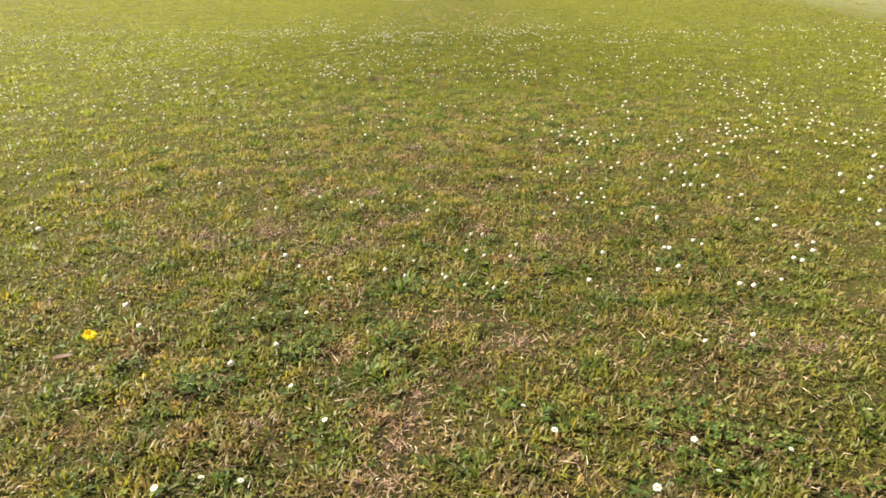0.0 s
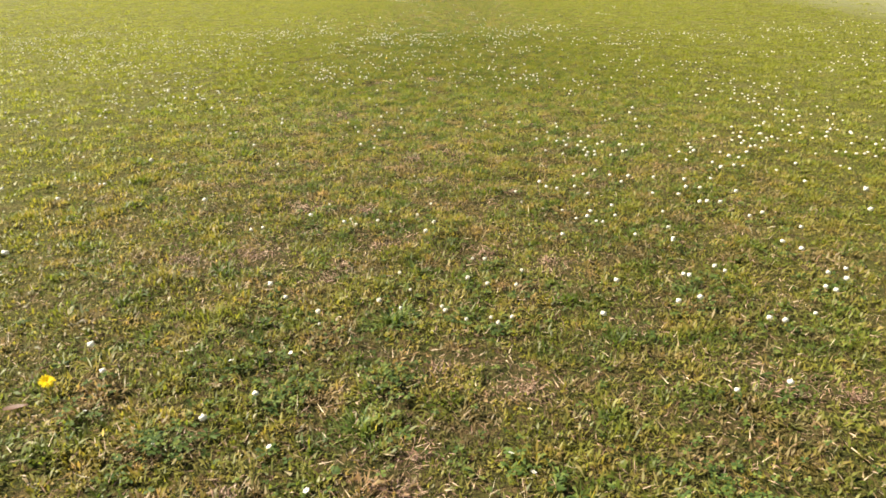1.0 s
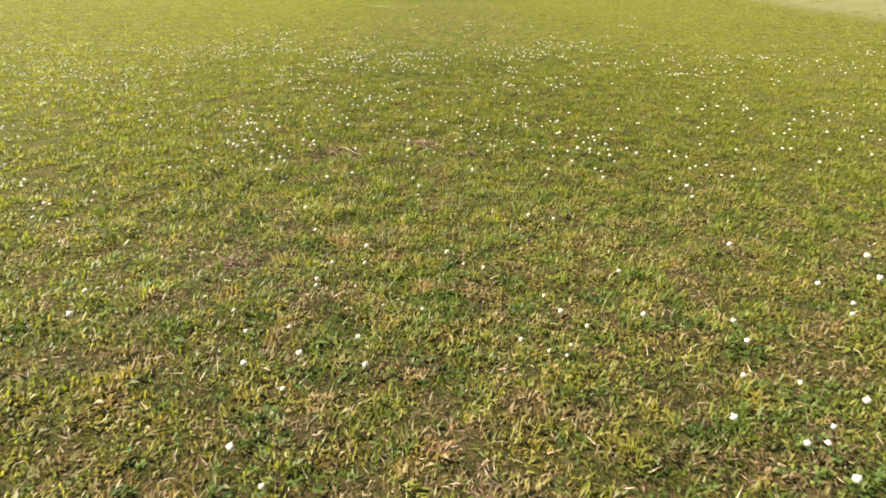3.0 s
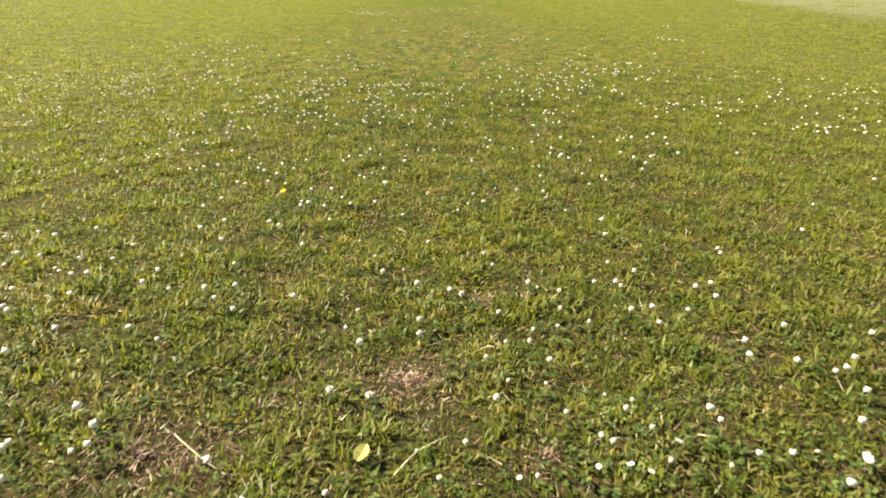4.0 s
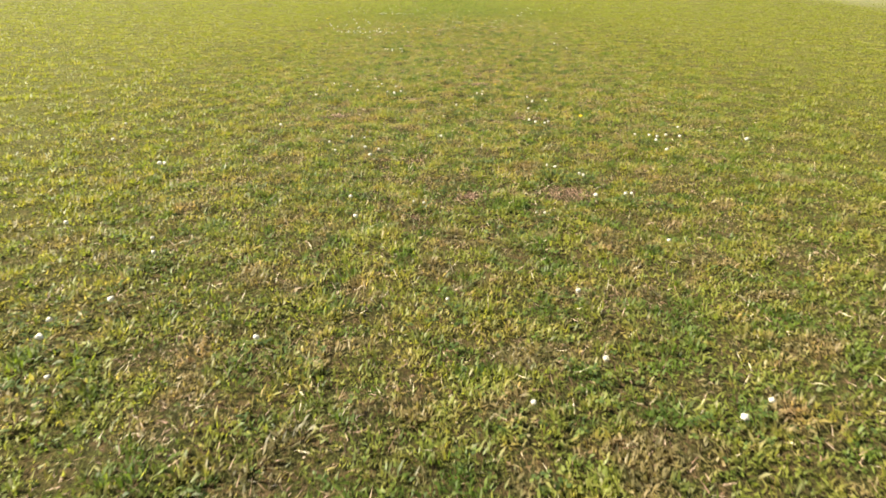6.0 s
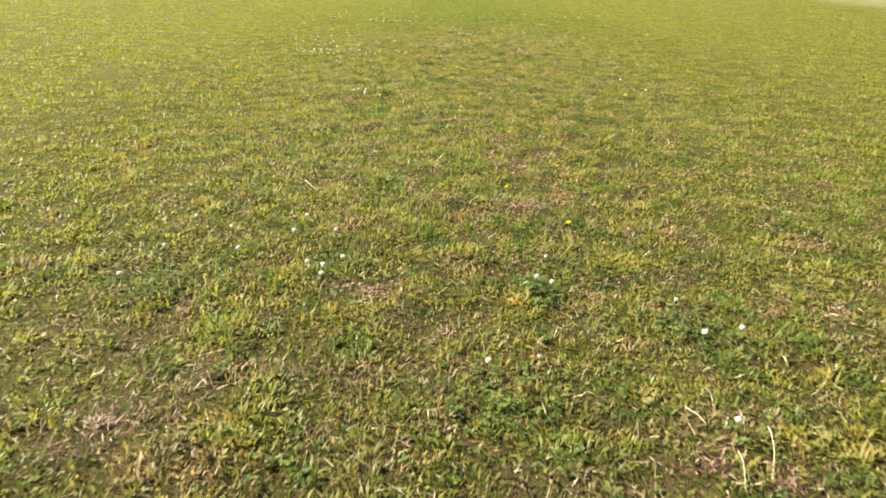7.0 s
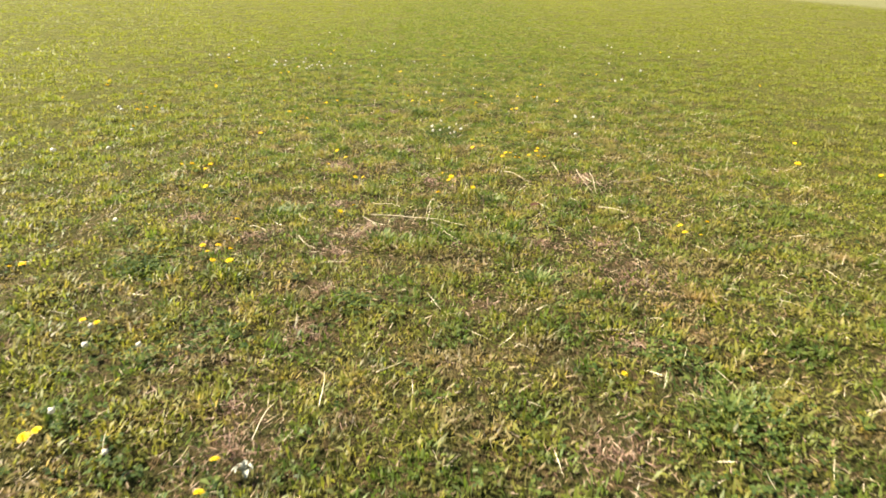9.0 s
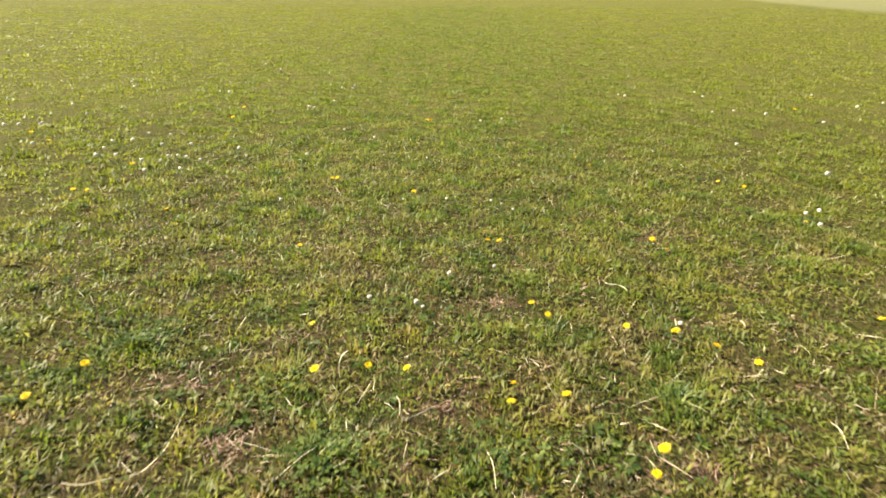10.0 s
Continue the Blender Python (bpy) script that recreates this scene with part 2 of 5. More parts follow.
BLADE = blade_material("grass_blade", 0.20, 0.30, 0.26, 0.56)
TURF, STRAW, PINK_STRAW, CLOVER = ground_material(), straw_material(), pink_straw_material(), clover_leaf_material()
WHITE_PETAL = petal_material("white_petal", (0.66, 0.63, 0.54), (0.80, 0.78, 0.70))
CREAM_FLORET = petal_material("cream_floret", (0.62, 0.58, 0.46), (0.84, 0.80, 0.68), 0.3)
OLD_FLORET = petal_material("old_floret", (0.30, 0.23, 0.12), (0.46, 0.38, 0.22), 0.25)
YELLOW_PETAL = petal_material("yellow_petal", (0.84, 0.50, 0.008), (0.86, 0.66, 0.014))
DISC = plain_material("flower_disc", (0.20, 0.135, 0.03), (0.36, 0.26, 0.05))
STEM = plain_material("flower_stem", (0.10, 0.15, 0.04), (0.20, 0.22, 0.07))
STALK = plain_material("straw_stalk", (0.56, 0.45, 0.28), (0.80, 0.70, 0.48), 90)
YELLOW_LEAF = plain_material("yellow_leaf", (0.28, 0.25, 0.05), (0.40, 0.37, 0.11), 120)
GREY_LEAF = plain_material("grey_leaf", (0.24, 0.25, 0.19), (0.40, 0.40, 0.32), 120)
TUFT = tuft_material()
DEAD_LEAF = plain_material("dead_leaf", (0.055, 0.024, 0.012), (0.13, 0.062, 0.032), 120)

# ---- the lie of the land ----
rng = np.random.default_rng(11)


def waves(scale, count, seed):
    r = np.random.default_rng(seed)
    turn = r.uniform(0, 2 * np.pi, count)
    k = 2 * np.pi / (scale * r.uniform(0.6, 1.7, count))
    return np.cos(turn) * k, np.sin(turn) * k, r.uniform(0, 2 * np.pi, count)


def wavy(x, y, scale, seed, count=9):
    """A smooth random field of about unit spread."""
    out = np.zeros_like(np.asarray(x, float))
    for kx, ky, at in zip(*waves(scale, count, seed)):
        out += np.sin(kx * x + ky * y + at)
    return out / math.sqrt(count / 2)


def ground_z(x, y):
    x, y = np.asarray(x, float), np.asarray(y, float)
    near = np.exp(-(x / 9.0) ** 2) * np.exp(-((y - 15) / 24.0) ** 4)
    return near * (0.0055 * wavy(x, y, 0.30, 3, 14) + 0.0030 * wavy(x, y, 1.1, 4))


# worn places where thatch and soil show: x, y, radius
WORN = [(-0.08, 1.34, 0.10), (0.20, 1.69, 0.12), (0.83, 1.70, 0.12), (0.96, 1.64, 0.10), (-0.70, 2.57, 0.14), (0.36, 14.89, 0.10),
        (-0.22, 14.56, 0.07), (-0.00, 14.85, 0.10), (0.10, 21.93, 0.16), (0.16, 21.76, 0.14), (-0.68, 21.72, 0.10), (-0.08, 19.92, 0.12),
        (-0.28, 19.97, 0.10), (0.51, 19.97, 0.10), (-0.34, 23.52, 0.12), (-0.27, 24.71, 0.16), (0.61, 24.35, 0.16), (-0.45, 25.64, 0.13),
        (0.65, 25.53, 0.15), (-0.05, 25.42, 0.10), (-0.20, 3.90, 0.09), (-0.79, 5.15, 0.2), (-0.01, 4.03, 0.1), (-0.17, 6.92, 0.1), (-0.56, 6.67, 0.12),
        (-0.62, 24.68, 0.10), (-0.24, 24.82, 0.12), (-0.39, 25.08, 0.09), (-0.92, 24.93, 0.12), (0.58, 24.66, 0.14)]
# more of them, near the far end of the walk
WORN += [(0.37, 24.66, 0.09), (-0.32, 24.55, 0.10), (-0.53, 27.41, 0.10), (-0.38, 27.61, 0.08), (0.18, 27.88, 0.09), (-0.39, 27.17, 0.09), (0.51, 27.13, 0.09), (0.03, 27.33, 0.08)]
# and smaller ones
WORN += [(0.17, 18.17, 0.09), (0.20, 18.78, 0.10), (-0.02, 1.80, 0.05), (0.26, 1.21, 0.05), (-0.18, 1.14, 0.06), (-0.10, 1.13, 0.06), (-0.42, 1.32, 0.05), (-0.06, 1.45, 0.06), (-0.10, 1.25, 0.06)]

# thin places with withered blades between the tufts
WORN += [(-0.19, 6.93, 0.10), (0.07, 6.66, 0.08), (-0.68, 6.68, 0.12), (0.01, 7.35, 0.06), (0.52, 9.88, 0.10), (-0.07, 9.97, 0.07), (-0.26, 10.39, 0.06), (0.53, 9.64, 0.08),
         (0.45, 14.95, 0.12), (-0.01, 14.88, 0.09), (0.48, 14.83, 0.09), (-0.25, 15.46, 0.08), (-0.85, 16.68, 0.16), (-0.37, 17.36, 0.12), (-0.15, 17.12, 0.08), (0.36, 16.57, 0.10),
         (0.48, 16.53, 0.08), (0.94, 17.23, 0.10), (0.15, 18.15, 0.10), (0.18, 18.66, 0.08), (0.46, 19.20, 0.10), (0.03, 18.21, 0.06), (-0.26, 2.66, 0.07), (-0.37, 2.47, 0.06),
         (0.14, 2.57, 0.08), (-0.94, 2.54, 0.10), (0.35, 2.50, 0.07), (-0.39, 2.35, 0.05), (-0.31, 3.73, 0.08), (0.29, 3.29, 0.06), (-0.63, 3.14, 0.10), (-0.08, 3.48, 0.09),
         (-0.35, 3.05, 0.08), (-0.30, 24.00, 0.10), (0.52, 23.94, 0.08), (-0.38, 23.66, 0.07), (0.39, 23.51, 0.12), (0.65, 24.42, 0.10), (-0.30, 24.26, 0.06), (0.17, 24.19, 0.05),
         (-0.04, 25.46, 0.07), (-0.52, 25.73, 0.10), (-0.18, 26.00, 0.08), (0.63, 25.43, 0.14)]

# small gaps where the dark soil shows, with no straw on it
GAPS = [(-0.04, 1.87, 0.05), (0.04, 1.85, 0.04), (0.13, 1.82, 0.07), (0.18, 1.77, 0.06), (0.23, 1.73, 0.06), (-0.41, 2.38, 0.06), (-0.38, 2.49, 0.05), (-0.62, 2.03, 0.05), (-0.53, 1.76, 0.05), (-0.22, 1.91, 0.05), (-0.20, 1.98, 0.04), (0.07, 1.88, 0.05), (-0.62, 1.89, 0.05), (-0.14, 1.66, 0.04), (-0.55, 2.40, 0.05), (-0.58, 2.49, 0.05)]


def clumps(x, y):
    """The tussocks of the turf, a hand wide and less."""
    return 0.70 * wavy(x, y, 0.10, 21, 20) + 0.80 * wavy(x, y, 0.24, 24, 14)


def bare(x, y):
    """Thinner grass between the tussocks, and in larger thin places."""
    return 0.30 * clumps(x, y) + 0.13 * wavy(x, y, 0.8, 22, 14)


def cover(x, y):
    """How thickly the grass stands, 0 to 1."""
    f = 0.92 + 0.75 * bare(x, y) + 0.05 * wavy(x, y, 3.0, 23)
    for wx, wy, r in WORN:
        f = f - 0.75 * np.exp(-((x - wx) ** 2 + (y - wy) ** 2) / (0.9 * r * r))
    for wx, wy, r in GAPS:
        f = f - 0.95 * np.exp(-((x - wx) ** 2 + 1.6 * (y - wy) ** 2) / (0.9 * r * r))
    return np.clip(f, 0.10, 1.0)


def mesh_from(name, verts, faces_flat, sizes, mat, smooth=True):
    """A mesh from arrays: points, corner indices in a row, corners a face."""
    me = bpy.data.meshes.new(name)
    me.vertices.add(len(verts))
    me.vertices.foreach_set("co", np.ascontiguousarray(verts, np.float32).ravel())
    me.loops.add(len(faces_flat))
    me.loops.foreach_set("vertex_index", np.ascontiguousarray(faces_flat, np.int32))
    me.polygons.add(len(sizes))
    starts = np.concatenate([[0], np.cumsum(sizes)[:-1]])
    me.polygons.foreach_set("loop_start", np.ascontiguousarray(starts, np.int32))
    if smooth:
        me.polygons.foreach_set("use_smooth", np.ones(len(sizes), bool))
    me.materials.append(mat)
    me.update(calc_edges=True)
    return me


def make_ground():
    def spaced(lo, hi, step):
        inner = np.arange(lo, hi + step / 2, step)
        out = step * np.cumsum(1.35 ** np.arange(1, 32))
        return np.concatenate([lo - out[::-1], inner, hi + out])

    xs, ys = spaced(-2.0, 2.0, 0.075), spaced(0.5, 31.0, 0.11)
    gx, gy = np.meshgrid(xs, ys)
    verts = np.stack([gx, gy, ground_z(gx, gy)], -1).reshape(-1, 3)
    nx, ny = len(xs), len(ys)
    a = (np.arange(ny - 1)[:, None] * nx + np.arange(nx - 1)[None]).ravel()
    quads = np.stack([a, a + 1, a + 1 + nx, a + nx], 1)
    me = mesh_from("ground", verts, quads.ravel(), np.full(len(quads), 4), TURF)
    return tagged(new("ground", me), "mown lawn of short green and yellowed turf over thatch", "lawn", kind="structure")


make_ground()


# ---- grass ----
def coarse(x, y):
    """How much wider the tufts get towards the lawn's outer parts."""
    return 1 + 0.62 * np.maximum(np.abs(x) - 0.75, 0) + 0.32 * np.maximum(y - 29.0, 0)


def on_lawn(x, y):
    """1 on the lawn, 0 on the paler stretch beyond its edge."""
    return np.clip((5.9 - (x - 0.205 * y)) / 1.6, 0.2, 1)


def scatter(per_square_metre, x0, x1, y0, y1):
    """Places on the lawn, fewer to the outside and where the turf is worn."""
    n = int(per_square_metre * (x1 - x0) * (y1 - y0))
    a, b = rng.uniform(x0, x1, n), rng.uniform(y0, y1, n)
    chance = np.where(np.abs(a) > 0.7 * b + 1.3, 0.3, 1.0) / coarse(a, b) ** 2
    a, b = a[rest := rng.random(n) < chance], b[rest]
    keep = rng.random(len(a)) < cover(a, b) * on_lawn(a, b)
    return a[keep], b[keep]


def lush(y):
    """Taller growth where the clover stands."""
    return np.interp(y, [4.6, 6.2, 11.5, 13.5], [0.0, 1.0, 1.0, 0.0])


def blades(name, x, y, length, width, lean, bend, mat, label, category, lift=0.0, simple=False, turn=None):
    """Grass blades as one mesh: each rises, leans over and tapers to a tip."""
    n = len(x)
    turn = rng.uniform(0, 2 * np.pi, n) if turn is None else turn
    d = np.stack([np.cos(turn), np.sin(turn), np.zeros(n)], 1)
    side = np.stack([-np.sin(turn), np.cos(turn), np.zeros(n)], 1) * (width / 2)[:, None]
    twist = rng.normal(0, 0.5, n)
    side[:, 2] += np.sin(twist) * width / 2
    up = np.array([0, 0, 1.0])
    root = np.stack([x, y, ground_z(x, y) - 0.004 + lift], 1)
    one, two = lean, lean + bend
    mid = root + (length * 0.55)[:, None] * (np.sin(one)[:, None] * d + np.cos(one)[:, None] * up)
    tip = mid + (length * 0.45)[:, None] * (np.sin(two)[:, None] * d + np.cos(two)[:, None] * up)
    floor = (ground_z(tip[:, 0], tip[:, 1]) if n < 400000 else root[:, 2]) + 0.002
    tip[:, 2] = np.maximum(tip[:, 2], floor)
    base = np.arange(n)
    if simple:
        verts = np.stack([root - side, root + side, 0.35 * mid + 0.65 * tip], 1).reshape(-1, 3)
        faces = (base[:, None] * 3 + np.arange(3)).ravel()
        sizes = np.full(n, 3)
    else:
        verts = np.stack([root, mid + side, mid - side, tip], 1).reshape(-1, 3)
        faces = (base[:, None] * 4 + np.array([0, 1, 2, 2, 1, 3])).ravel()
        sizes = np.full(2 * n, 3)
    me = mesh_from(name, verts, faces, sizes, mat)
    return tagged(new(name, me), label, category, kind="stuff")


def tufted(tx, ty, per_tuft):
    """Blades that spread out of tufts: their roots, outward ways, and how far out in the tuft they stand."""
    size = coarse(tx, ty)
    vigour = np.clip(rng.normal(1.0, 0.22, len(tx)) + 0.16 * clumps(tx, ty), 0.5, 1.6)
    radius = rng.uniform(0.018, 0.040, len(tx)) * vigour * size
    which = np.repeat(np.arange(len(tx)), rng.poisson(per_tuft * vigour))
    n = len(which)
    out = np.sqrt(rng.random(n)) * rng.uniform(0.75, 1.2, n)
    turn = rng.uniform(0, 2 * np.pi, n)
    x = tx[which] + radius[which] * out * np.cos(turn)
    y = ty[which] + radius[which] * out * np.sin(turn)
    dome = radius[which] * 0.26 * np.clip(1 - out ** 2, 0, 1) / size[which] ** 0.7
    return x, y, turn + rng.normal(0, 1.1, n), out, dome, vigour[which], size[which]


def turf(name, tx, ty, per_tuft, mat, label, simple):
    x, y, turn, out, dome, vigour, size = tufted(tx, ty, per_tuft)
    n = len(x)
    tall = vigour * np.clip(0.92 + 0.10 * wavy(x, y, 0.5, 52, 12) + 0.12 * lush(y), 0.5, 1.6)
    length = tall * rng.uniform(0.012, 0.031, n) 
    width = rng.uniform(0.0031, 0.0072, n) * size ** 0.95
    return blades(name, x, y, length, width, np.clip(0.30 + 0.70 * out + rng.normal(0, 0.4, n), 0.05, 1.6), rng.uniform(-0.1, 0.9, n),
                  mat, label, "grass", lift=dome + rng.uniform(0.0, 0.004, n), simple=simple, turn=turn)


Y0, Y1 = 0.7, 30.2
tx, ty = scatter(620, -1.25, 1.25, Y0, Y1)
turf("grass", tx, ty, 12, BLADE, "green and yellow-green lawn grass growing in small tufts", False)
# short blades low between the tufts
for x0, x1, dense in ((-1.25, 1.25, 9800), (-2.3, -1.25, 6400), (1.25, 2.3, 6400)):
    x, y = scatter(dense, x0, x1, Y0, Y1)
    n = len(x)
    blades("grass", x, y, rng.uniform(0.010, 0.029, n), rng.uniform(0.0032, 0.0072, n) * coarse(x, y), rng.uniform(0.35, 1.57, n), rng.uniform(0.0, 0.3, n),
           BLADE, "short cropped grass blades low in the turf", "grass", lift=rng.uniform(0.001, 0.010, n), simple=True)
for x0, x1, y0, y1 in ((-17, -1.25, 0.7, 60), (1.25, 17, 0.7, 60), (-1.25, 1.25, 30.2, 60)):
    tx, ty = scatter(620, x0, x1, y0, y1)
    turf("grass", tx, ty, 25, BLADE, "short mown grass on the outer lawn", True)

# litter: short dead bits lying in the worn places
n = 700000
x, y = rng.uniform(-2.2, 2.2, n), rng.uniform(Y0, Y1, n)
keep = rng.random(n) < (0.75 * np.clip(0.85 - cover(x, y), 0, 1) + 0.02) * np.clip((2.2 - np.abs(x)) / 1.1, 0, 1)
x, y = x[keep], y[keep]
n = len(x)
blades("dry_grass", x, y, rng.uniform(0.008, 0.026, n), rng.uniform(0.0012, 0.0030, n), rng.uniform(1.15, 1.6, n), rng.uniform(0.0, 0.2, n),
       STRAW, "brown and straw-coloured dead grass litter on the soil", "dry grass", lift=0.005, simple=True)

# bleached, pinkish straw heaped in the worn places
x, y = [], []
for wx, wy, r in WORN:
    m = int(20000 * r * r + 60)
    turn = rng.uniform(0, 2 * np.pi, m)
    far = r * np.abs(rng.normal(0, 0.8, m)) * (1 + 0.5 * np.sin(3 * turn + 40 * wx))
    x.append(wx + far * np.cos(turn) * 1.25)
    y.append(wy + far * np.sin(turn))
m = 110000
a, b = rng.uniform(-1.3, 1.3, m), rng.uniform(Y0, Y1, m)
keep = bare(a, b) < np.where(b < 4.4, -0.05, -0.30)
x, y = np.concatenate([*x, a[keep]]), np.concatenate([*y, b[keep]])
n = len(x)
blades("dead_grass", x, y, rng.uniform(0.008, 0.034, n), rng.uniform(0.0010, 0.0024, n), rng.uniform(0.9, 1.55, n), rng.uniform(-0.1, 0.3, n),
       PINK_STRAW, "bleached pinkish dead grass in the worn patches", "dry grass", lift=rng.uniform(0.004, 0.014, n))

# dry blades lying flat in the turf, more of them where it is drier
n = 90000
x, y = rng.uniform(-1.6, 1.6, n), rng.uniform(Y0, Y1, n)
keep = rng.random(n) < np.interp(y, [0, 4.5, 6, 12, 18, 21, 26.5, 28], [0.8, 0.7, 0.3, 0.3, 0.6, 0.8, 0.8, 0.5])
x, y = x[keep], y[keep]
n = len(x)
blades("dry_grass", x, y, rng.uniform(0.015, 0.048, n), rng.uniform(0.0014, 0.0030, n), rng.uniform(0.9, 1.5, n), rng.uniform(-0.1, 0.2, n),
       STRAW, "pale dry grass clippings lying in the turf", "dry grass", lift=0.013, simple=True)

# ---- clover leaves ----
# where the white and the yellow flowers stand, bed by bed: x, y
WHITE, YELLOW = [], []
WHITE += [(-0.55, 1.10), (0.41, 1.10), (-0.39, 1.12), (-0.47, 1.13), (0.54, 1.14), (0.71, 1.21), (0.52, 1.23), (0.24, 1.28), (-0.26, 1.32), (0.94, 1.34), (0.18, 1.36), (0.14, 1.42), (-0.36, 1.44), (-0.61, 1.46)]
WHITE += [(-0.53, 1.53), (-0.81, 1.57), (0.67, 1.61), (-0.44, 1.63), (0.81, 1.65), (-0.83, 1.70)]
WHITE += [(-0.54, 1.78), (-0.45, 1.82), (-0.40, 1.83), (-0.94, 1.86), (-0.35, 1.97), (0.94, 1.97), (1.03, 1.99), (0.15, 2.00), (0.06, 2.00)]
WHITE += [(0.91, 2.00), (0.45, 2.02), (0.13, 2.02), (0.19, 2.02), (-0.00, 2.06), (-0.37, 2.06), (-0.13, 2.07), (-0.01, 2.08), (0.69, 2.11), (-0.48, 2.13), (-0.20, 2.14), (0.76, 2.13), (1.17, 2.15), (1.16, 2.19), (-0.11, 2.21), (1.23, 2.21), (-0.55, 2.23), (0.22, 2.23)]
WHITE += [(0.13, 2.24), (0.54, 2.26), (0.77, 2.27), (0.88, 2.27), (1.21, 2.28), (0.76, 2.29), (0.07, 2.30), (1.27, 2.29), (-0.15, 2.32), (0.87, 2.33), (0.25, 2.36), (0.13, 2.43), (0.09, 2.45), (-1.54, 2.48)]
WHITE += [(1.60, 2.48), (1.22, 2.48), (-1.62, 2.57), (1.18, 2.54), (0.82, 2.61), (0.82, 2.61), (0.69, 2.64), (1.69, 2.63), (0.43, 2.67), (-0.74, 2.71), (-0.08, 2.71), (-0.70, 2.73), (0.83, 2.71), (1.33, 2.72)]
WHITE += [(-0.05, 2.77), (-0.35, 2.77), (0.60, 2.78), (0.50, 2.79), (-0.40, 2.80), (-0.27, 2.81), (0.58, 2.80), (1.70, 2.79), (-0.38, 2.84), (0.55, 2.83), (1.18, 2.83), (-0.55, 2.90), (0.67, 2.88), (1.25, 2.88), (-0.12, 2.91), (0.86, 2.89), (1.68, 2.89), (0.58, 2.92), (-0.23, 2.95), (0.47, 2.95)]
WHITE += [(0.68, 2.99), (0.31, 3.03), (1.08, 3.02), (1.13, 3.01), (1.05, 3.02), (-0.50, 3.06), (-0.07, 3.07), (-1.05, 3.11), (0.99, 3.11), (1.92, 3.11), (1.23, 3.11), (0.61, 3.15), (0.89, 3.15), (1.81, 3.16), (0.30, 3.21), (1.11, 3.20), (1.05, 3.21), (0.44, 3.23), (0.49, 3.25), (0.57, 3.26), (0.79, 3.31), (1.07, 3.30), (0.42, 3.33), (1.20, 3.33), (0.59, 3.40), (0.96, 3.40), (0.85, 3.43), (0.64, 3.44), (0.77, 3.46), (-0.16, 3.48)]
WHITE += [(0.71, 3.52), (1.42, 3.52), (1.33, 3.56), (1.40, 3.58), (1.32, 3.65), (-1.53, 3.73), (-0.87, 3.70), (1.46, 3.68), (1.43, 3.73), (1.14, 3.76), (0.72, 3.80), (0.85, 3.82), (0.77, 3.84), (0.92, 3.86), (0.61, 3.89), (0.52, 3.90), (1.30, 3.88), (0.75, 3.92), (0.73, 3.95), (0.96, 3.94), (0.79, 3.94), (1.30, 3.93)]
WHITE += [(0.35, 3.98), (0.75, 4.00), (1.06, 4.00), (-0.41, 4.02), (0.71, 4.01), (0.65, 4.03), (-1.09, 4.08), (0.95, 4.06), (0.83, 4.07), (0.74, 4.08), (-2.42, 4.22), (0.61, 4.13), (-0.50, 4.14), (0.65, 4.13), (0.87, 4.13), (0.68, 4.17)]
WHITE += [(0.51, 4.23), (0.82, 4.29), (-1.30, 4.34), (-0.44, 4.34), (1.02, 4.32), (0.71, 4.36), (0.59, 4.38), (-0.55, 4.44), (-1.30, 4.45), (-0.27, 4.46)]
WHITE += [(-0.43, 4.49), (0.21, 4.49), (1.15, 4.50), (0.17, 4.51), (0.23, 4.55), (0.67, 4.55), (1.24, 4.54), (-0.30, 4.58), (0.11, 4.58), (-0.59, 4.61), (-1.53, 4.63), (-0.48, 4.62), (-1.07, 4.68), (0.29, 4.65), (0.68, 4.66), (0.99, 4.66), (0.45, 4.69), (-0.65, 4.72), (-0.14, 4.71), (0.23, 4.71), (-0.25, 4.76), (1.04, 4.74), (1.20, 4.73), (-1.10, 4.83), (0.20, 4.81), (-0.45, 4.86), (-0.34, 4.89), (1.02, 4.89), (-0.46, 4.93), (1.20, 4.89)]
WHITE += [(0.04, 5.00), (0.46, 5.00), (-0.02, 5.04), (-0.43, 5.05), (-0.33, 5.07), (1.26, 5.06), (-1.68, 5.17), (-0.07, 5.17), (0.87, 5.18), (-0.34, 5.22), (-0.53, 5.34), (0.19, 5.34), (0.33, 5.48)]
WHITE += [(0.24, 5.50), (-2.01, 5.57), (-2.12, 5.62), (-1.90, 5.62), (-0.61, 5.59), (-1.99, 5.79), (0.93, 5.72), (-0.18, 5.77), (-2.29, 5.95), (-0.18, 5.92), (0.97, 5.90)]
WHITE += [(-2.19, 6.07), (-0.21, 6.05), (0.94, 6.03), (0.64, 6.04), (-0.60, 6.09), (0.39, 6.08), (-0.49, 6.12), (0.06, 6.12), (-0.89, 6.17), (0.41, 6.13), (-0.88, 6.18), (0.06, 6.16), (0.66, 6.16), (-0.24, 6.23), (0.64, 6.20), (-0.16, 6.25), (0.55, 6.31), (-0.85, 6.37), (0.76, 6.33), (-0.92, 6.41), (-0.88, 6.41), (-0.25, 6.43), (0.76, 6.42), (0.48, 6.44), (-1.09, 6.52), (0.90, 6.45), (-1.00, 6.53), (-0.44, 6.51), (0.67, 6.48)]
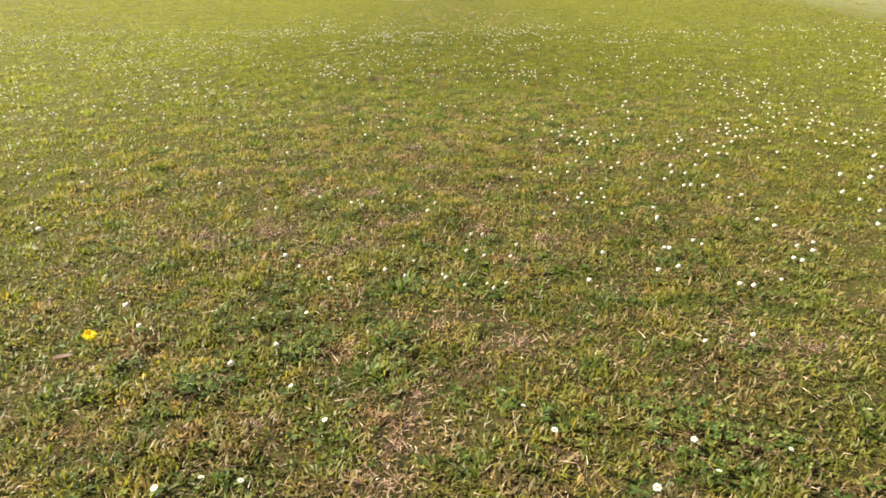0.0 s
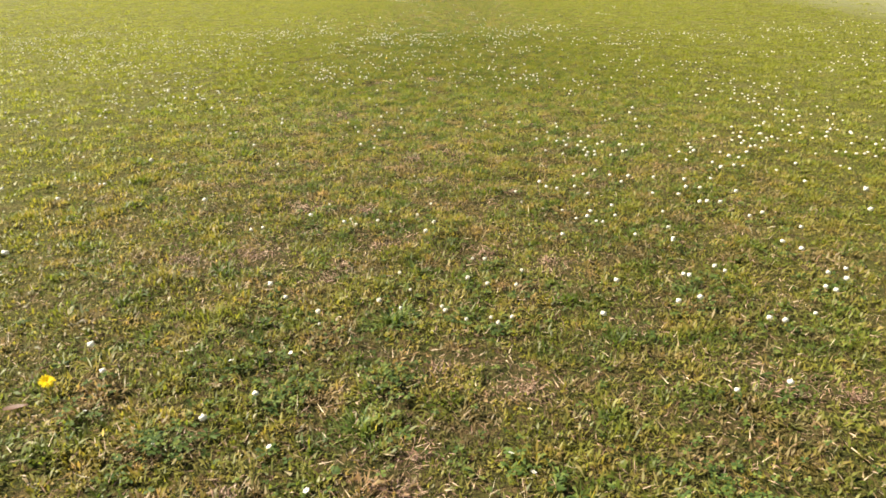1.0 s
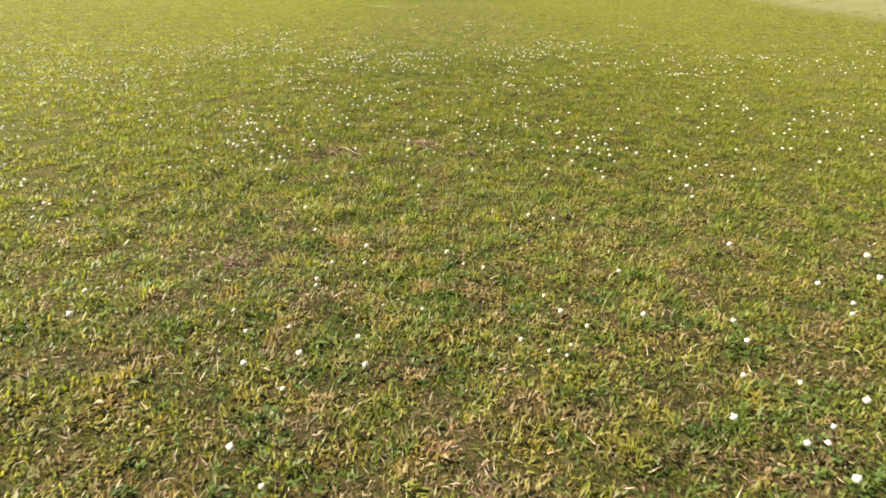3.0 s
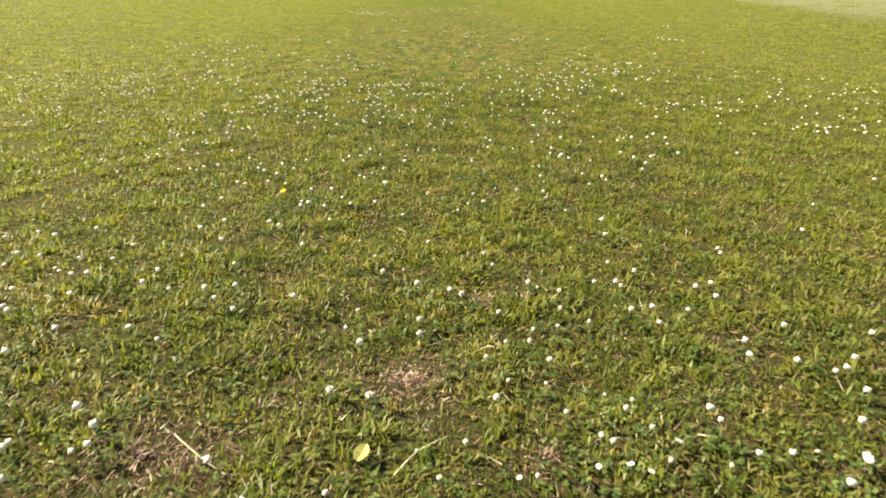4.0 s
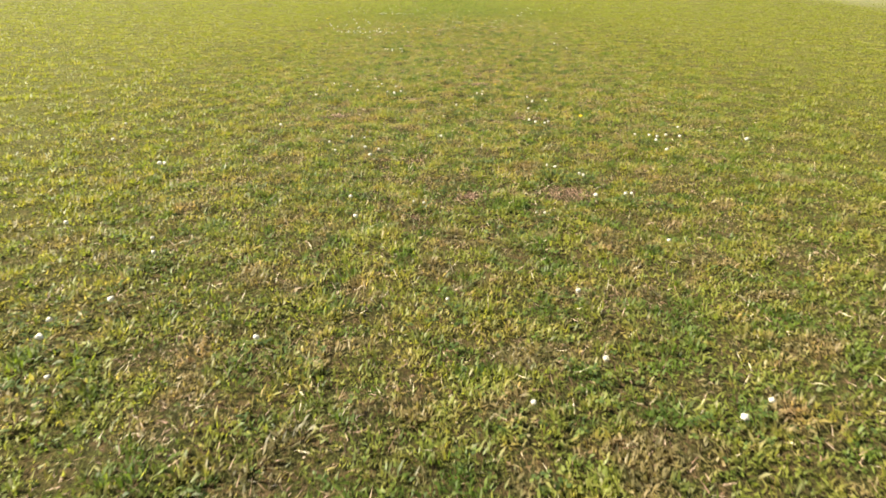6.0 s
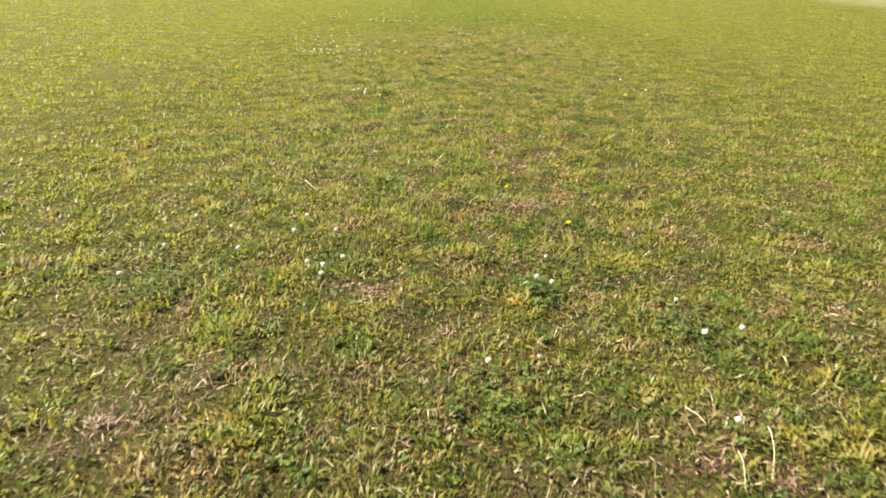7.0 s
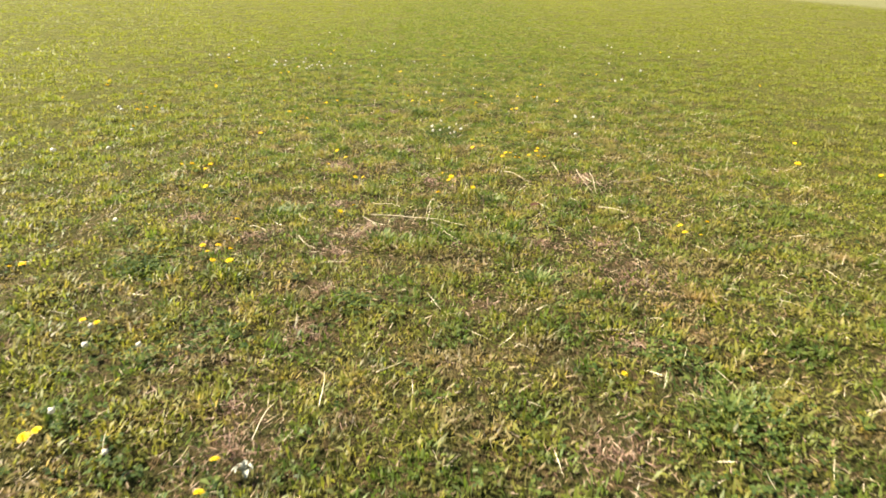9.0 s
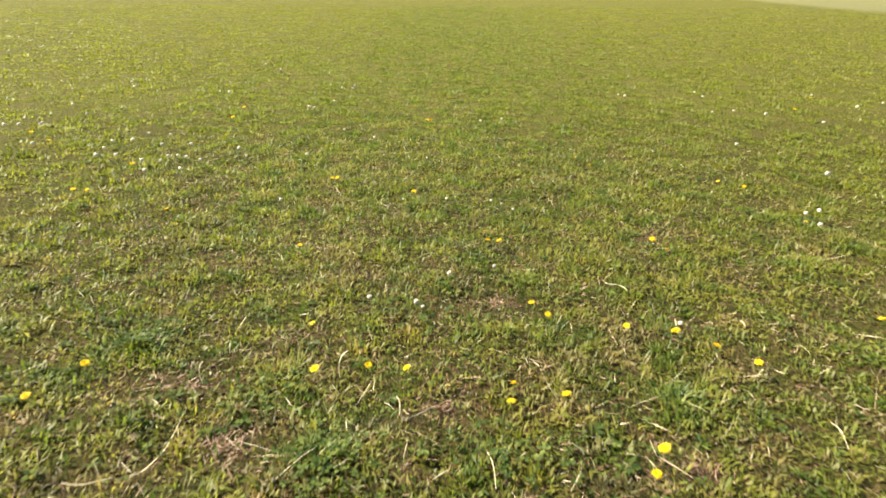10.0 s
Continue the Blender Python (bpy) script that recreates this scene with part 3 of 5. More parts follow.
WHITE += [(0.72, 6.49), (-0.31, 6.54), (0.57, 6.53), (0.68, 6.53), (-0.12, 6.58), (0.05, 6.58), (0.78, 6.55), (0.02, 6.59), (0.39, 6.59), (0.16, 6.60), (0.29, 6.61), (0.45, 6.61), (0.51, 6.61), (0.63, 6.58), (-0.87, 6.58), (0.89, 6.60), (0.63, 6.59), (0.25, 6.59), (0.78, 6.62), (0.22, 6.61), (-1.19, 6.71), (-0.53, 6.62), (-0.77, 6.63), (0.57, 6.64), (-0.75, 6.65), (-1.23, 6.75), (-0.16, 6.65), (0.32, 6.66), (0.20, 6.66), (-0.91, 6.66), (-0.07, 6.67), (0.18, 6.67), (-0.91, 6.68), (-1.15, 6.78), (0.28, 6.69), (0.68, 6.69), (-0.76, 6.70)]
WHITE += [(0.42, 6.71), (0.13, 6.75), (0.25, 6.76), (0.42, 6.76), (-0.83, 6.78), (0.27, 6.79), (0.00, 6.81), (0.22, 6.81), (0.77, 6.82), (-0.26, 6.83), (-0.34, 6.83), (0.11, 6.87), (0.03, 6.87), (-1.10, 7.01), (0.75, 6.90), (0.78, 6.91), (-0.01, 6.95), (0.58, 6.95), (0.69, 6.95), (0.13, 6.95), (0.82, 6.95)]
WHITE += [(0.04, 7.02), (0.61, 7.04), (0.91, 7.04), (0.10, 7.05), (-0.30, 7.05), (-0.78, 7.07), (-0.16, 7.08), (-1.24, 7.21), (0.42, 7.09), (0.73, 7.10), (-1.03, 7.10), (-0.86, 7.11), (-0.34, 7.12), (0.18, 7.13), (0.12, 7.13), (0.26, 7.14), (-0.16, 7.15), (0.37, 7.17), (0.43, 7.18), (0.53, 7.20), (0.04, 7.20)]
WHITE += [(0.20, 7.21), (-0.64, 7.22), (-0.32, 7.22), (0.62, 7.25), (-0.49, 7.26), (-0.70, 7.27), (0.21, 7.29), (-0.05, 7.30), (-0.74, 7.32), (-0.08, 7.32), (-0.84, 7.33), (-0.66, 7.33), (0.39, 7.34), (0.60, 7.34), (0.16, 7.34), (0.65, 7.36), (-0.17, 7.36), (0.32, 7.36), (0.14, 7.38), (-0.93, 7.38), (0.39, 7.39), (0.46, 7.45)]
WHITE += [(-0.27, 7.46), (-0.21, 7.47), (-0.92, 7.47), (0.05, 7.49), (-0.71, 7.51), (0.40, 7.52), (0.75, 7.55), (-0.30, 7.56), (0.03, 7.56), (0.77, 7.62), (-0.54, 7.69), (-0.14, 7.71), (-0.36, 7.72), (0.44, 7.73), (-0.81, 7.73), (-0.91, 7.84), (0.46, 7.86), (-0.65, 7.86), (-0.48, 7.90), (-0.69, 7.90)]
WHITE += [(-0.86, 7.95), (-0.23, 7.99), (0.36, 8.01), (-0.03, 8.02), (-0.43, 8.10), (0.01, 8.09), (-0.53, 8.11), (-0.62, 8.12), (-0.59, 8.12), (-0.97, 8.08), (0.07, 8.13), (-0.34, 8.13), (-0.62, 8.15), (-0.93, 8.18), (-0.47, 8.18), (-0.14, 8.20), (0.31, 8.21), (0.21, 8.25), (0.04, 8.26), (0.13, 8.30), (-0.61, 8.32), (0.52, 8.34), (-0.53, 8.34), (-0.31, 8.34), (-0.89, 8.38), (-0.32, 8.38), (0.60, 8.38), (0.34, 8.39), (-0.73, 8.40), (-0.93, 8.41), (-0.81, 8.44), (0.60, 8.45)]
WHITE += [(0.34, 8.48), (-0.41, 8.49), (-0.43, 8.49), (0.53, 8.51), (-0.80, 8.58), (0.81, 8.58), (-0.86, 8.60), (-0.39, 8.63), (-1.20, 8.65), (-0.90, 8.66), (0.36, 8.65), (-0.34, 8.67), (0.85, 8.67), (-0.75, 8.70), (0.34, 8.69), (-0.90, 8.71), (0.06, 8.72), (-0.81, 8.75), (-0.53, 8.76), (0.90, 8.76), (0.82, 8.76), (0.62, 8.77), (0.52, 8.78), (-0.25, 8.79), (-0.17, 8.79), (-0.71, 8.81), (-0.98, 8.83), (-0.51, 8.84), (0.78, 8.84), (0.49, 8.85), (0.94, 8.85), (-0.46, 8.86), (0.07, 8.87), (-0.25, 8.87), (1.07, 8.88), (0.45, 8.88), (-0.37, 8.91), (0.51, 8.91), (-0.44, 8.94)]
WHITE += [(0.28, 8.97), (-0.11, 9.00), (-0.19, 9.02), (0.48, 9.02), (0.16, 9.04), (-0.43, 9.04), (1.07, 9.05), (-0.25, 9.10), (-0.32, 9.11), (0.84, 9.13), (0.75, 9.13), (0.65, 9.14), (0.40, 9.15), (1.00, 9.16), (0.88, 9.17), (1.11, 9.20)]
WHITE += [(0.56, 9.22), (0.94, 9.23), (0.19, 9.24), (0.45, 9.28), (0.17, 9.28), (-1.47, 9.29), (0.75, 9.30), (1.08, 9.31)]
WHITE += [(-0.10, 9.54), (-0.14, 9.55), (-0.19, 9.57), (-0.66, 9.58), (0.47, 9.58), (-0.79, 9.59), (0.08, 9.60), (0.47, 9.63), (-0.42, 9.66), (0.60, 9.68), (-0.90, 9.68), (-0.50, 9.68), (-0.13, 9.70), (0.64, 9.71), (-0.05, 9.71), (-0.74, 9.72), (0.57, 9.73)]
WHITE += [(-0.87, 9.73), (-0.52, 9.73), (0.08, 9.76), (-0.04, 9.76), (-0.31, 9.76), (-0.53, 9.78), (0.14, 9.80), (-0.04, 9.80), (-0.23, 9.82), (0.58, 9.84), (-0.79, 9.85), (-0.93, 9.85), (-0.30, 9.87), (-0.76, 9.87), (-0.71, 9.87), (-0.15, 9.88), (-0.13, 9.89), (-0.90, 9.90), (0.25, 9.92), (-0.52, 9.92), (0.73, 9.94), (0.65, 9.98), (0.62, 9.98)]
WHITE += [(0.59, 9.99), (0.71, 9.99), (0.78, 10.00), (-0.13, 10.00), (-0.22, 10.00), (0.31, 10.02), (-0.48, 10.02), (-0.29, 10.02), (0.61, 10.05), (-1.04, 10.04), (0.39, 10.07), (-0.35, 10.06), (-0.85, 10.05), (-0.90, 10.07), (-0.35, 10.10), (-0.17, 10.10), (0.51, 10.14), (-0.22, 10.14), (-0.94, 10.13), (-0.69, 10.13), (-0.09, 10.16), (-1.12, 10.15), (0.28, 10.18), (0.70, 10.18), (-0.24, 10.17), (-0.54, 10.17), (-0.35, 10.19), (0.85, 10.20), (-0.81, 10.20)]
WHITE += [(-0.47, 10.23), (0.09, 10.25), (-0.01, 10.26), (-0.42, 10.26), (-1.18, 10.24), (-0.81, 10.25), (-0.52, 10.25), (0.39, 10.30), (0.50, 10.31), (-0.46, 10.31), (-1.25, 10.30), (0.29, 10.33), (-0.36, 10.34), (0.00, 10.36), (-0.02, 10.37), (-0.51, 10.38), (-1.10, 10.40), (-0.62, 10.41), (-1.26, 10.41), (-0.97, 10.43), (-0.90, 10.43), (-0.93, 10.43)]
WHITE += [(-0.51, 10.47), (-0.69, 10.48), (0.08, 10.49), (0.03, 10.50), (-0.92, 10.51), (-0.98, 10.51), (0.83, 10.55), (0.79, 10.56), (1.08, 10.56), (0.60, 10.57), (-1.19, 10.55), (-1.30, 10.57), (0.66, 10.62), (-0.67, 10.60), (-1.27, 10.62), (0.76, 10.66), (-0.58, 10.63)]
WHITE += [(-0.91, 10.66), (-0.52, 10.71), (0.98, 10.76), (0.61, 10.77), (0.56, 10.83)]
WHITE += [(-0.89, 10.81), (-0.94, 10.82), (-0.41, 10.83), (-0.43, 10.83), (-0.90, 10.82), (0.53, 10.86), (-0.25, 10.84), (0.69, 10.86), (-0.57, 10.83), (0.57, 10.88), (0.31, 10.87), (-0.77, 10.85), (-0.51, 10.87), (0.70, 10.90), (0.02, 10.89), (0.17, 10.90), (-0.10, 10.90), (0.48, 10.91), (0.93, 10.94), (-1.16, 10.90), (-1.00, 10.92), (-1.22, 10.91), (0.74, 10.97), (-0.59, 10.94), (0.85, 10.97)]
WHITE += [(-0.99, 10.98), (-0.66, 10.98), (0.10, 11.00), (1.05, 11.04), (-0.32, 11.01), (0.36, 11.03), (0.86, 11.04), (0.73, 11.05), (-0.95, 11.02), (1.03, 11.09), (-1.09, 11.05), (-0.34, 11.07), (-0.99, 11.07), (1.15, 11.12), (0.12, 11.12), (-0.29, 11.13), (-0.18, 11.15), (1.11, 11.18), (-0.98, 11.15), (-1.03, 11.15), (0.10, 11.19)]
WHITE += [(0.84, 11.21), (-0.10, 11.18), (-0.13, 11.18), (-0.15, 11.19), (0.96, 11.22), (-0.20, 11.21), (-0.61, 11.20), (0.82, 11.24), (0.15, 11.24), (-0.40, 11.24), (-0.90, 11.23), (-0.05, 11.26), (-1.17, 11.24), (-0.46, 11.26), (-0.53, 11.26), (-0.36, 11.27), (-0.48, 11.27), (0.91, 11.32), (-0.85, 11.29), (-0.53, 11.29), (-0.57, 11.30), (1.11, 11.35), (-0.42, 11.32), (-1.04, 11.30), (-0.18, 11.34), (-0.81, 11.32)]
WHITE += [(0.06, 11.35), (0.61, 11.37), (0.57, 11.39), (0.42, 11.38), (0.98, 11.41), (-1.06, 11.35), (-0.69, 11.36), (-0.29, 11.38), (-1.13, 11.36), (-1.29, 11.38), (-1.00, 11.39), (-0.35, 11.43), (-1.19, 11.42), (-0.20, 11.45), (-0.84, 11.43), (-0.30, 11.46)]
WHITE += [(-0.89, 11.51), (-1.07, 11.52), (-1.03, 11.53), (-0.83, 11.54), (-0.08, 11.58), (-0.05, 11.58), (-0.29, 11.63), (0.26, 11.67), (0.96, 11.69), (-0.22, 11.68), (-0.86, 11.66), (-0.88, 11.67), (0.39, 11.72), (0.67, 11.75), (-0.29, 11.73), (-0.01, 11.75), (0.38, 11.76), (-0.97, 11.73)]
WHITE += [(-0.09, 11.77), (-0.24, 11.91)]
WHITE += [(0.66, 14.20), (0.27, 14.47), (0.24, 14.48), (-0.19, 14.62), (-0.23, 14.62), (0.66, 14.73), (-0.50, 14.75), (0.64, 14.75), (0.52, 14.76), (-1.45, 15.20)]
WHITE += [(0.50, 15.06), (0.52, 15.06), (-1.46, 15.17), (-1.44, 15.18), (0.41, 15.20), (0.37, 15.20), (-0.49, 15.40), (-0.68, 15.50), (-0.46, 15.54), (1.03, 15.52), (-0.54, 15.61), (-0.75, 15.73), (-1.94, 15.73), (1.53, 15.75), (1.04, 15.76), (-0.57, 15.84), (-0.14, 15.83), (0.94, 15.83), (1.07, 15.85), (-0.65, 15.91), (1.20, 15.86), (1.03, 15.87), (1.14, 15.92)]
WHITE += [(-2.01, 16.06), (-1.11, 16.14), (1.25, 16.07), (0.49, 16.24), (0.44, 16.30), (0.52, 16.31), (0.41, 16.39), (0.43, 16.65), (-0.05, 16.90), (0.07, 16.92), (0.50, 17.05), (0.60, 17.07), (0.48, 17.23), (-1.12, 17.36), (0.15, 17.33), (-0.52, 17.36), (0.11, 17.36), (-0.53, 17.44), (-0.58, 17.45), (-0.48, 17.51), (-1.07, 17.58), (-0.83, 17.58), (0.16, 17.55), (-0.68, 17.73), (-0.91, 17.77), (-0.54, 17.75), (-1.06, 17.85), (-0.67, 17.90)]
WHITE += [(0.12, 20.56), (-0.69, 20.68), (0.05, 20.70), (-0.81, 20.74), (-0.90, 20.82), (-0.82, 20.86), (-0.83, 20.98), (-0.73, 20.97), (-0.71, 20.98), (-0.89, 21.01)]
WHITE += [(1.35, 21.01), (1.27, 21.55), (-1.32, 22.66), (1.51, 23.18), (-1.77, 23.50), (-1.74, 23.50), (-1.84, 23.53), (-1.09, 23.55), (-1.15, 23.70), (-1.77, 23.82), (-1.94, 23.89), (-1.64, 23.92), (-0.82, 23.95)]
WHITE += [(-1.81, 24.30), (-2.11, 24.85)]
WHITE += [(2.66, 26.11), (0.05, 26.30), (0.03, 26.32), (-0.07, 26.34), (0.73, 26.32), (-0.03, 26.36), (-0.07, 26.42), (0.09, 26.43), (0.08, 26.45), (-0.08, 26.46), (0.02, 26.48), (0.06, 26.54), (-0.03, 26.58), (0.92, 26.84), (0.81, 26.85), (0.82, 26.93)]
WHITE += [(0.65, 27.68), (-0.03, 27.76), (-0.18, 27.80), (-0.05, 27.80), (0.04, 27.99), (0.18, 28.05), (0.28, 28.63), (1.42, 28.64), (1.48, 28.66), (-0.66, 28.76), (-0.16, 28.79), (0.02, 28.78), (-1.29, 29.42), (-1.39, 29.44), (-1.34, 29.44), (-1.76, 29.54)]
# thinner beds farther on
WHITE += [(-0.05, 9.67), (-0.25, 9.67), (0.00, 9.68), (-0.23, 9.69), (-0.41, 9.83), (-0.39, 10.05), (-0.46, 10.10), (0.15, 10.61), (0.30, 10.61), (0.78, 10.61), (-0.10, 10.62), (-1.33, 10.64), (-0.29, 10.64), (-0.50, 10.64), (0.87, 10.65), (-1.22, 10.67), (-0.39, 10.67), (-1.30, 10.70), (0.04, 10.70), (0.36, 10.70), (0.55, 10.70), (-0.04, 10.71), (-0.57, 10.72), (-0.24, 10.73)]
WHITE += [(-0.21, 10.73), (-0.21, 10.73), (-0.44, 10.74), (-0.14, 10.75), (-0.00, 10.75), (-1.07, 10.76), (1.29, 10.76), (-1.14, 10.77), (-0.20, 10.77), (1.22, 10.79), (-1.08, 10.80), (-0.36, 10.80), (-1.26, 10.81), (-0.16, 10.81), (1.26, 10.82), (-0.72, 10.84), (0.41, 10.84), (-0.88, 10.86), (-0.19, 10.86), (1.27, 10.92), (-1.05, 10.94), (-0.42, 10.94), (0.96, 10.94), (-1.55, 10.95)]
WHITE += [(-1.10, 10.95), (-0.23, 10.96), (0.69, 10.98), (1.22, 11.00), (-1.14, 11.02), (-1.05, 11.03), (-0.91, 11.09), (0.96, 11.09), (1.12, 11.09), (-1.15, 11.10), (1.31, 11.10), (-1.64, 11.16), (-0.87, 11.16), (-0.56, 11.17), (-0.53, 11.19), (-0.48, 11.19), (-0.50, 11.21), (-1.49, 11.23), (-0.18, 11.26), (-0.67, 11.28), (-0.15, 11.28), (-0.63, 11.29), (-0.11, 11.29), (0.20, 11.29)]
WHITE += [(-0.31, 11.30), (-1.66, 11.31), (1.12, 11.31), (0.57, 11.33), (-0.97, 11.36), (-0.91, 11.36), (-0.38, 11.36), (-0.33, 11.36), (0.15, 11.37), (1.66, 11.37), (0.99, 11.38), (-0.55, 11.41), (0.17, 11.41), (1.58, 11.43), (1.20, 11.44), (1.70, 11.44), (-1.76, 11.47), (-1.09, 11.50), (-0.45, 11.50), (-1.72, 11.56), (0.92, 11.56), (0.98, 11.57), (1.68, 11.60), (0.85, 11.61)]
WHITE += [(-1.89, 11.62), (-1.96, 11.64), (-1.05, 11.65), (0.80, 11.67), (-1.19, 11.69), (0.48, 11.69), (0.21, 11.70), (1.06, 11.73), (0.80, 11.74), (1.11, 11.75), (1.25, 11.75), (1.32, 11.79), (1.84, 11.81), (1.26, 11.81), (0.87, 11.81), (-0.27, 11.82), (1.01, 11.82), (1.26, 11.82), (1.51, 11.82), (0.49, 11.82), (-0.38, 11.84), (1.50, 11.87), (0.49, 11.88), (0.74, 11.89)]
WHITE += [(-1.31, 11.90), (2.01, 11.92), (1.61, 11.92), (1.53, 11.92), (0.19, 11.93), (0.87, 11.94), (1.43, 11.95), (1.57, 11.97), (1.25, 11.98), (-1.05, 12.00), (0.96, 12.01), (-2.08, 12.02), (1.95, 12.02), (-2.11, 12.04), (-1.25, 12.05), (-1.36, 12.07), (-2.10, 12.08), (1.73, 12.09), (1.58, 12.10), (1.47, 12.10), (-2.07, 12.12), (1.30, 12.12), (1.50, 12.14), (0.68, 12.15)]
WHITE += [(1.12, 12.18), (-0.79, 12.21), (0.40, 12.21), (1.25, 12.24), (1.35, 12.26), (0.75, 12.26), (-1.08, 12.27), (-0.98, 12.27), (-0.83, 12.31), (0.62, 12.31), (-2.20, 12.32), (0.91, 12.33), (1.46, 12.34), (0.74, 12.36), (1.88, 12.36), (-1.07, 12.37), (-1.39, 12.38), (0.09, 12.40), (-1.88, 12.43), (1.22, 12.44), (0.55, 12.44), (1.66, 12.45), (-1.83, 12.46), (1.78, 12.46)]
WHITE += [(1.82, 12.48), (1.80, 12.48), (0.56, 12.48), (-2.01, 12.49), (-1.16, 12.49), (1.32, 12.53), (-2.09, 12.55), (1.39, 12.55), (-0.76, 12.57), (-0.73, 12.57), (1.22, 12.59), (-0.85, 12.61), (0.67, 12.62), (0.52, 12.62), (-1.77, 12.63), (-0.62, 12.67), (-2.07, 12.68), (-0.69, 12.69), (0.98, 12.71), (0.42, 12.72), (0.95, 12.74), (0.40, 12.74), (-0.64, 12.76), (-2.28, 12.78)]
WHITE += [(0.66, 12.81), (-0.91, 12.86), (-0.59, 12.87), (0.14, 12.87), (-2.22, 12.92), (-2.19, 12.94), (1.33, 12.94), (-1.06, 12.95), (-1.39, 13.03), (-1.07, 13.08), (-1.38, 13.10), (-2.08, 13.14), (0.52, 13.18), (0.09, 13.20), (0.60, 13.24), (-2.51, 13.32), (-0.99, 13.32), (1.56, 13.37), (0.28, 13.40), (2.35, 13.46), (-2.69, 13.47), (-1.76, 13.47), (2.91, 13.51), (-1.12, 13.52)]
WHITE += [(-0.57, 13.52), (1.54, 13.53), (-1.27, 13.59), (-1.15, 13.62), (-2.72, 13.63), (-2.64, 13.69), (-1.89, 13.69), (-1.62, 13.69), (-0.09, 13.70), (-2.32, 13.74), (-1.66, 13.74), (-1.04, 13.74), (0.28, 13.78), (-2.69, 13.79), (-2.36, 13.92), (-3.03, 13.95), (-3.09, 13.95), (-1.05, 14.07), (-2.50, 14.15), (-2.37, 14.18), (-1.12, 14.23), (-2.30, 14.29), (1.77, 14.32), (-1.47, 14.33)]
WHITE += [(-3.20, 14.38), (-3.30, 14.39), (-0.44, 14.45), (-3.14, 14.64), (-2.28, 14.66), (-2.34, 14.71), (-3.24, 14.72), (3.15, 14.89), (-2.74, 15.00), (-2.74, 15.05), (3.12, 15.05), (-2.90, 15.11), (3.05, 15.11), (3.12, 15.11), (2.97, 15.12), (-3.02, 15.20), (3.04, 15.40), (2.99, 15.41), (2.24, 15.46), (3.80, 17.44), (4.73, 17.58), (3.89, 17.80), (3.83, 17.81), (4.93, 17.83)]
YELLOW += [(-0.96, 1.68), (-0.72, 8.30), (0.74, 16.44), (0.28, 17.87), (0.09, 18.34), (0.34, 18.63), (0.17, 19.38)]
YELLOW += [(1.14, 20.79), (0.02, 20.89), (0.26, 21.19), (-0.16, 21.63), (-2.14, 22.02), (-0.60, 21.94), (-1.16, 22.16), (-0.19, 22.28), (-0.12, 22.33), (-1.46, 23.10), (-1.54, 23.32), (-0.34, 23.37), (-0.34, 23.45), (-0.70, 23.48), (-0.68, 23.49), (0.45, 23.75), (-0.80, 23.95), (-0.84, 23.96), (-2.18, 24.28), (-1.23, 24.29), (-1.19, 24.29), (0.90, 24.66), (0.86, 24.70), (-0.70, 24.76), (0.86, 24.76), (0.96, 24.78), (-0.35, 24.87), (-0.31, 24.94)]
YELLOW += [(-0.00, 25.14), (-0.96, 25.18), (0.14, 25.17), (-0.36, 25.31), (0.04, 25.33), (-0.33, 25.34), (0.05, 25.39), (-1.05, 25.44), (0.01, 25.44), (-1.05, 25.51), (-1.14, 25.52), (1.92, 25.43), (-0.51, 25.52)]
YELLOW += [(-0.46, 25.69), (1.65, 25.63), (0.37, 25.72), (0.35, 25.73), (0.29, 25.74), (0.42, 25.78), (0.33, 25.79), (0.50, 25.79), (0.47, 25.80), (0.31, 25.80), (-0.53, 25.85), (0.47, 25.90), (0.15, 25.94), (0.48, 25.94), (0.20, 25.96), (0.15, 26.05), (1.82, 26.05), (-1.76, 26.30), (-1.02, 26.23), (0.29, 26.29)]
YELLOW += [(0.47, 26.35), (-0.66, 26.60), (-0.85, 26.66), (-1.98, 26.85), (-0.60, 26.76), (-1.00, 26.84), (-1.98, 26.98), (-1.92, 26.98), (0.42, 27.06), (0.46, 27.15), (-1.14, 27.27), (-0.85, 27.29), (-2.68, 27.25), (0.18, 27.31), (0.30, 27.33), (0.19, 27.37), (-0.26, 27.42), (-0.80, 27.44), (-0.05, 27.43), (-0.14, 27.44), (-2.21, 27.44), (0.77, 27.48)]
YELLOW += [(0.70, 27.56), (-0.31, 27.65), (0.62, 27.63), (0.50, 27.65), (0.31, 27.74), (1.19, 27.72), (-1.80, 27.83), (0.27, 27.79), (-2.65, 27.83), (-1.86, 27.99), (-2.73, 28.03), (-2.77, 28.13), (-0.46, 28.20), (2.47, 28.17), (0.17, 28.31), (0.21, 28.32), (1.34, 28.48), (-1.46, 28.77), (-1.55, 28.83), (-0.12, 28.89), (-0.50, 29.08)]
YELLOW += [(-0.48, 29.09), (-1.49, 29.26), (1.24, 29.11), (-2.17, 29.76), (-1.40, 30.55), (-2.75, 31.27), (2.75, 31.45)]
YELLOW += [(-0.72, 24.47), (-0.68, 24.50), (-0.63, 24.46), (-0.68, 24.40), (-0.60, 24.36), (-0.64, 24.33)]
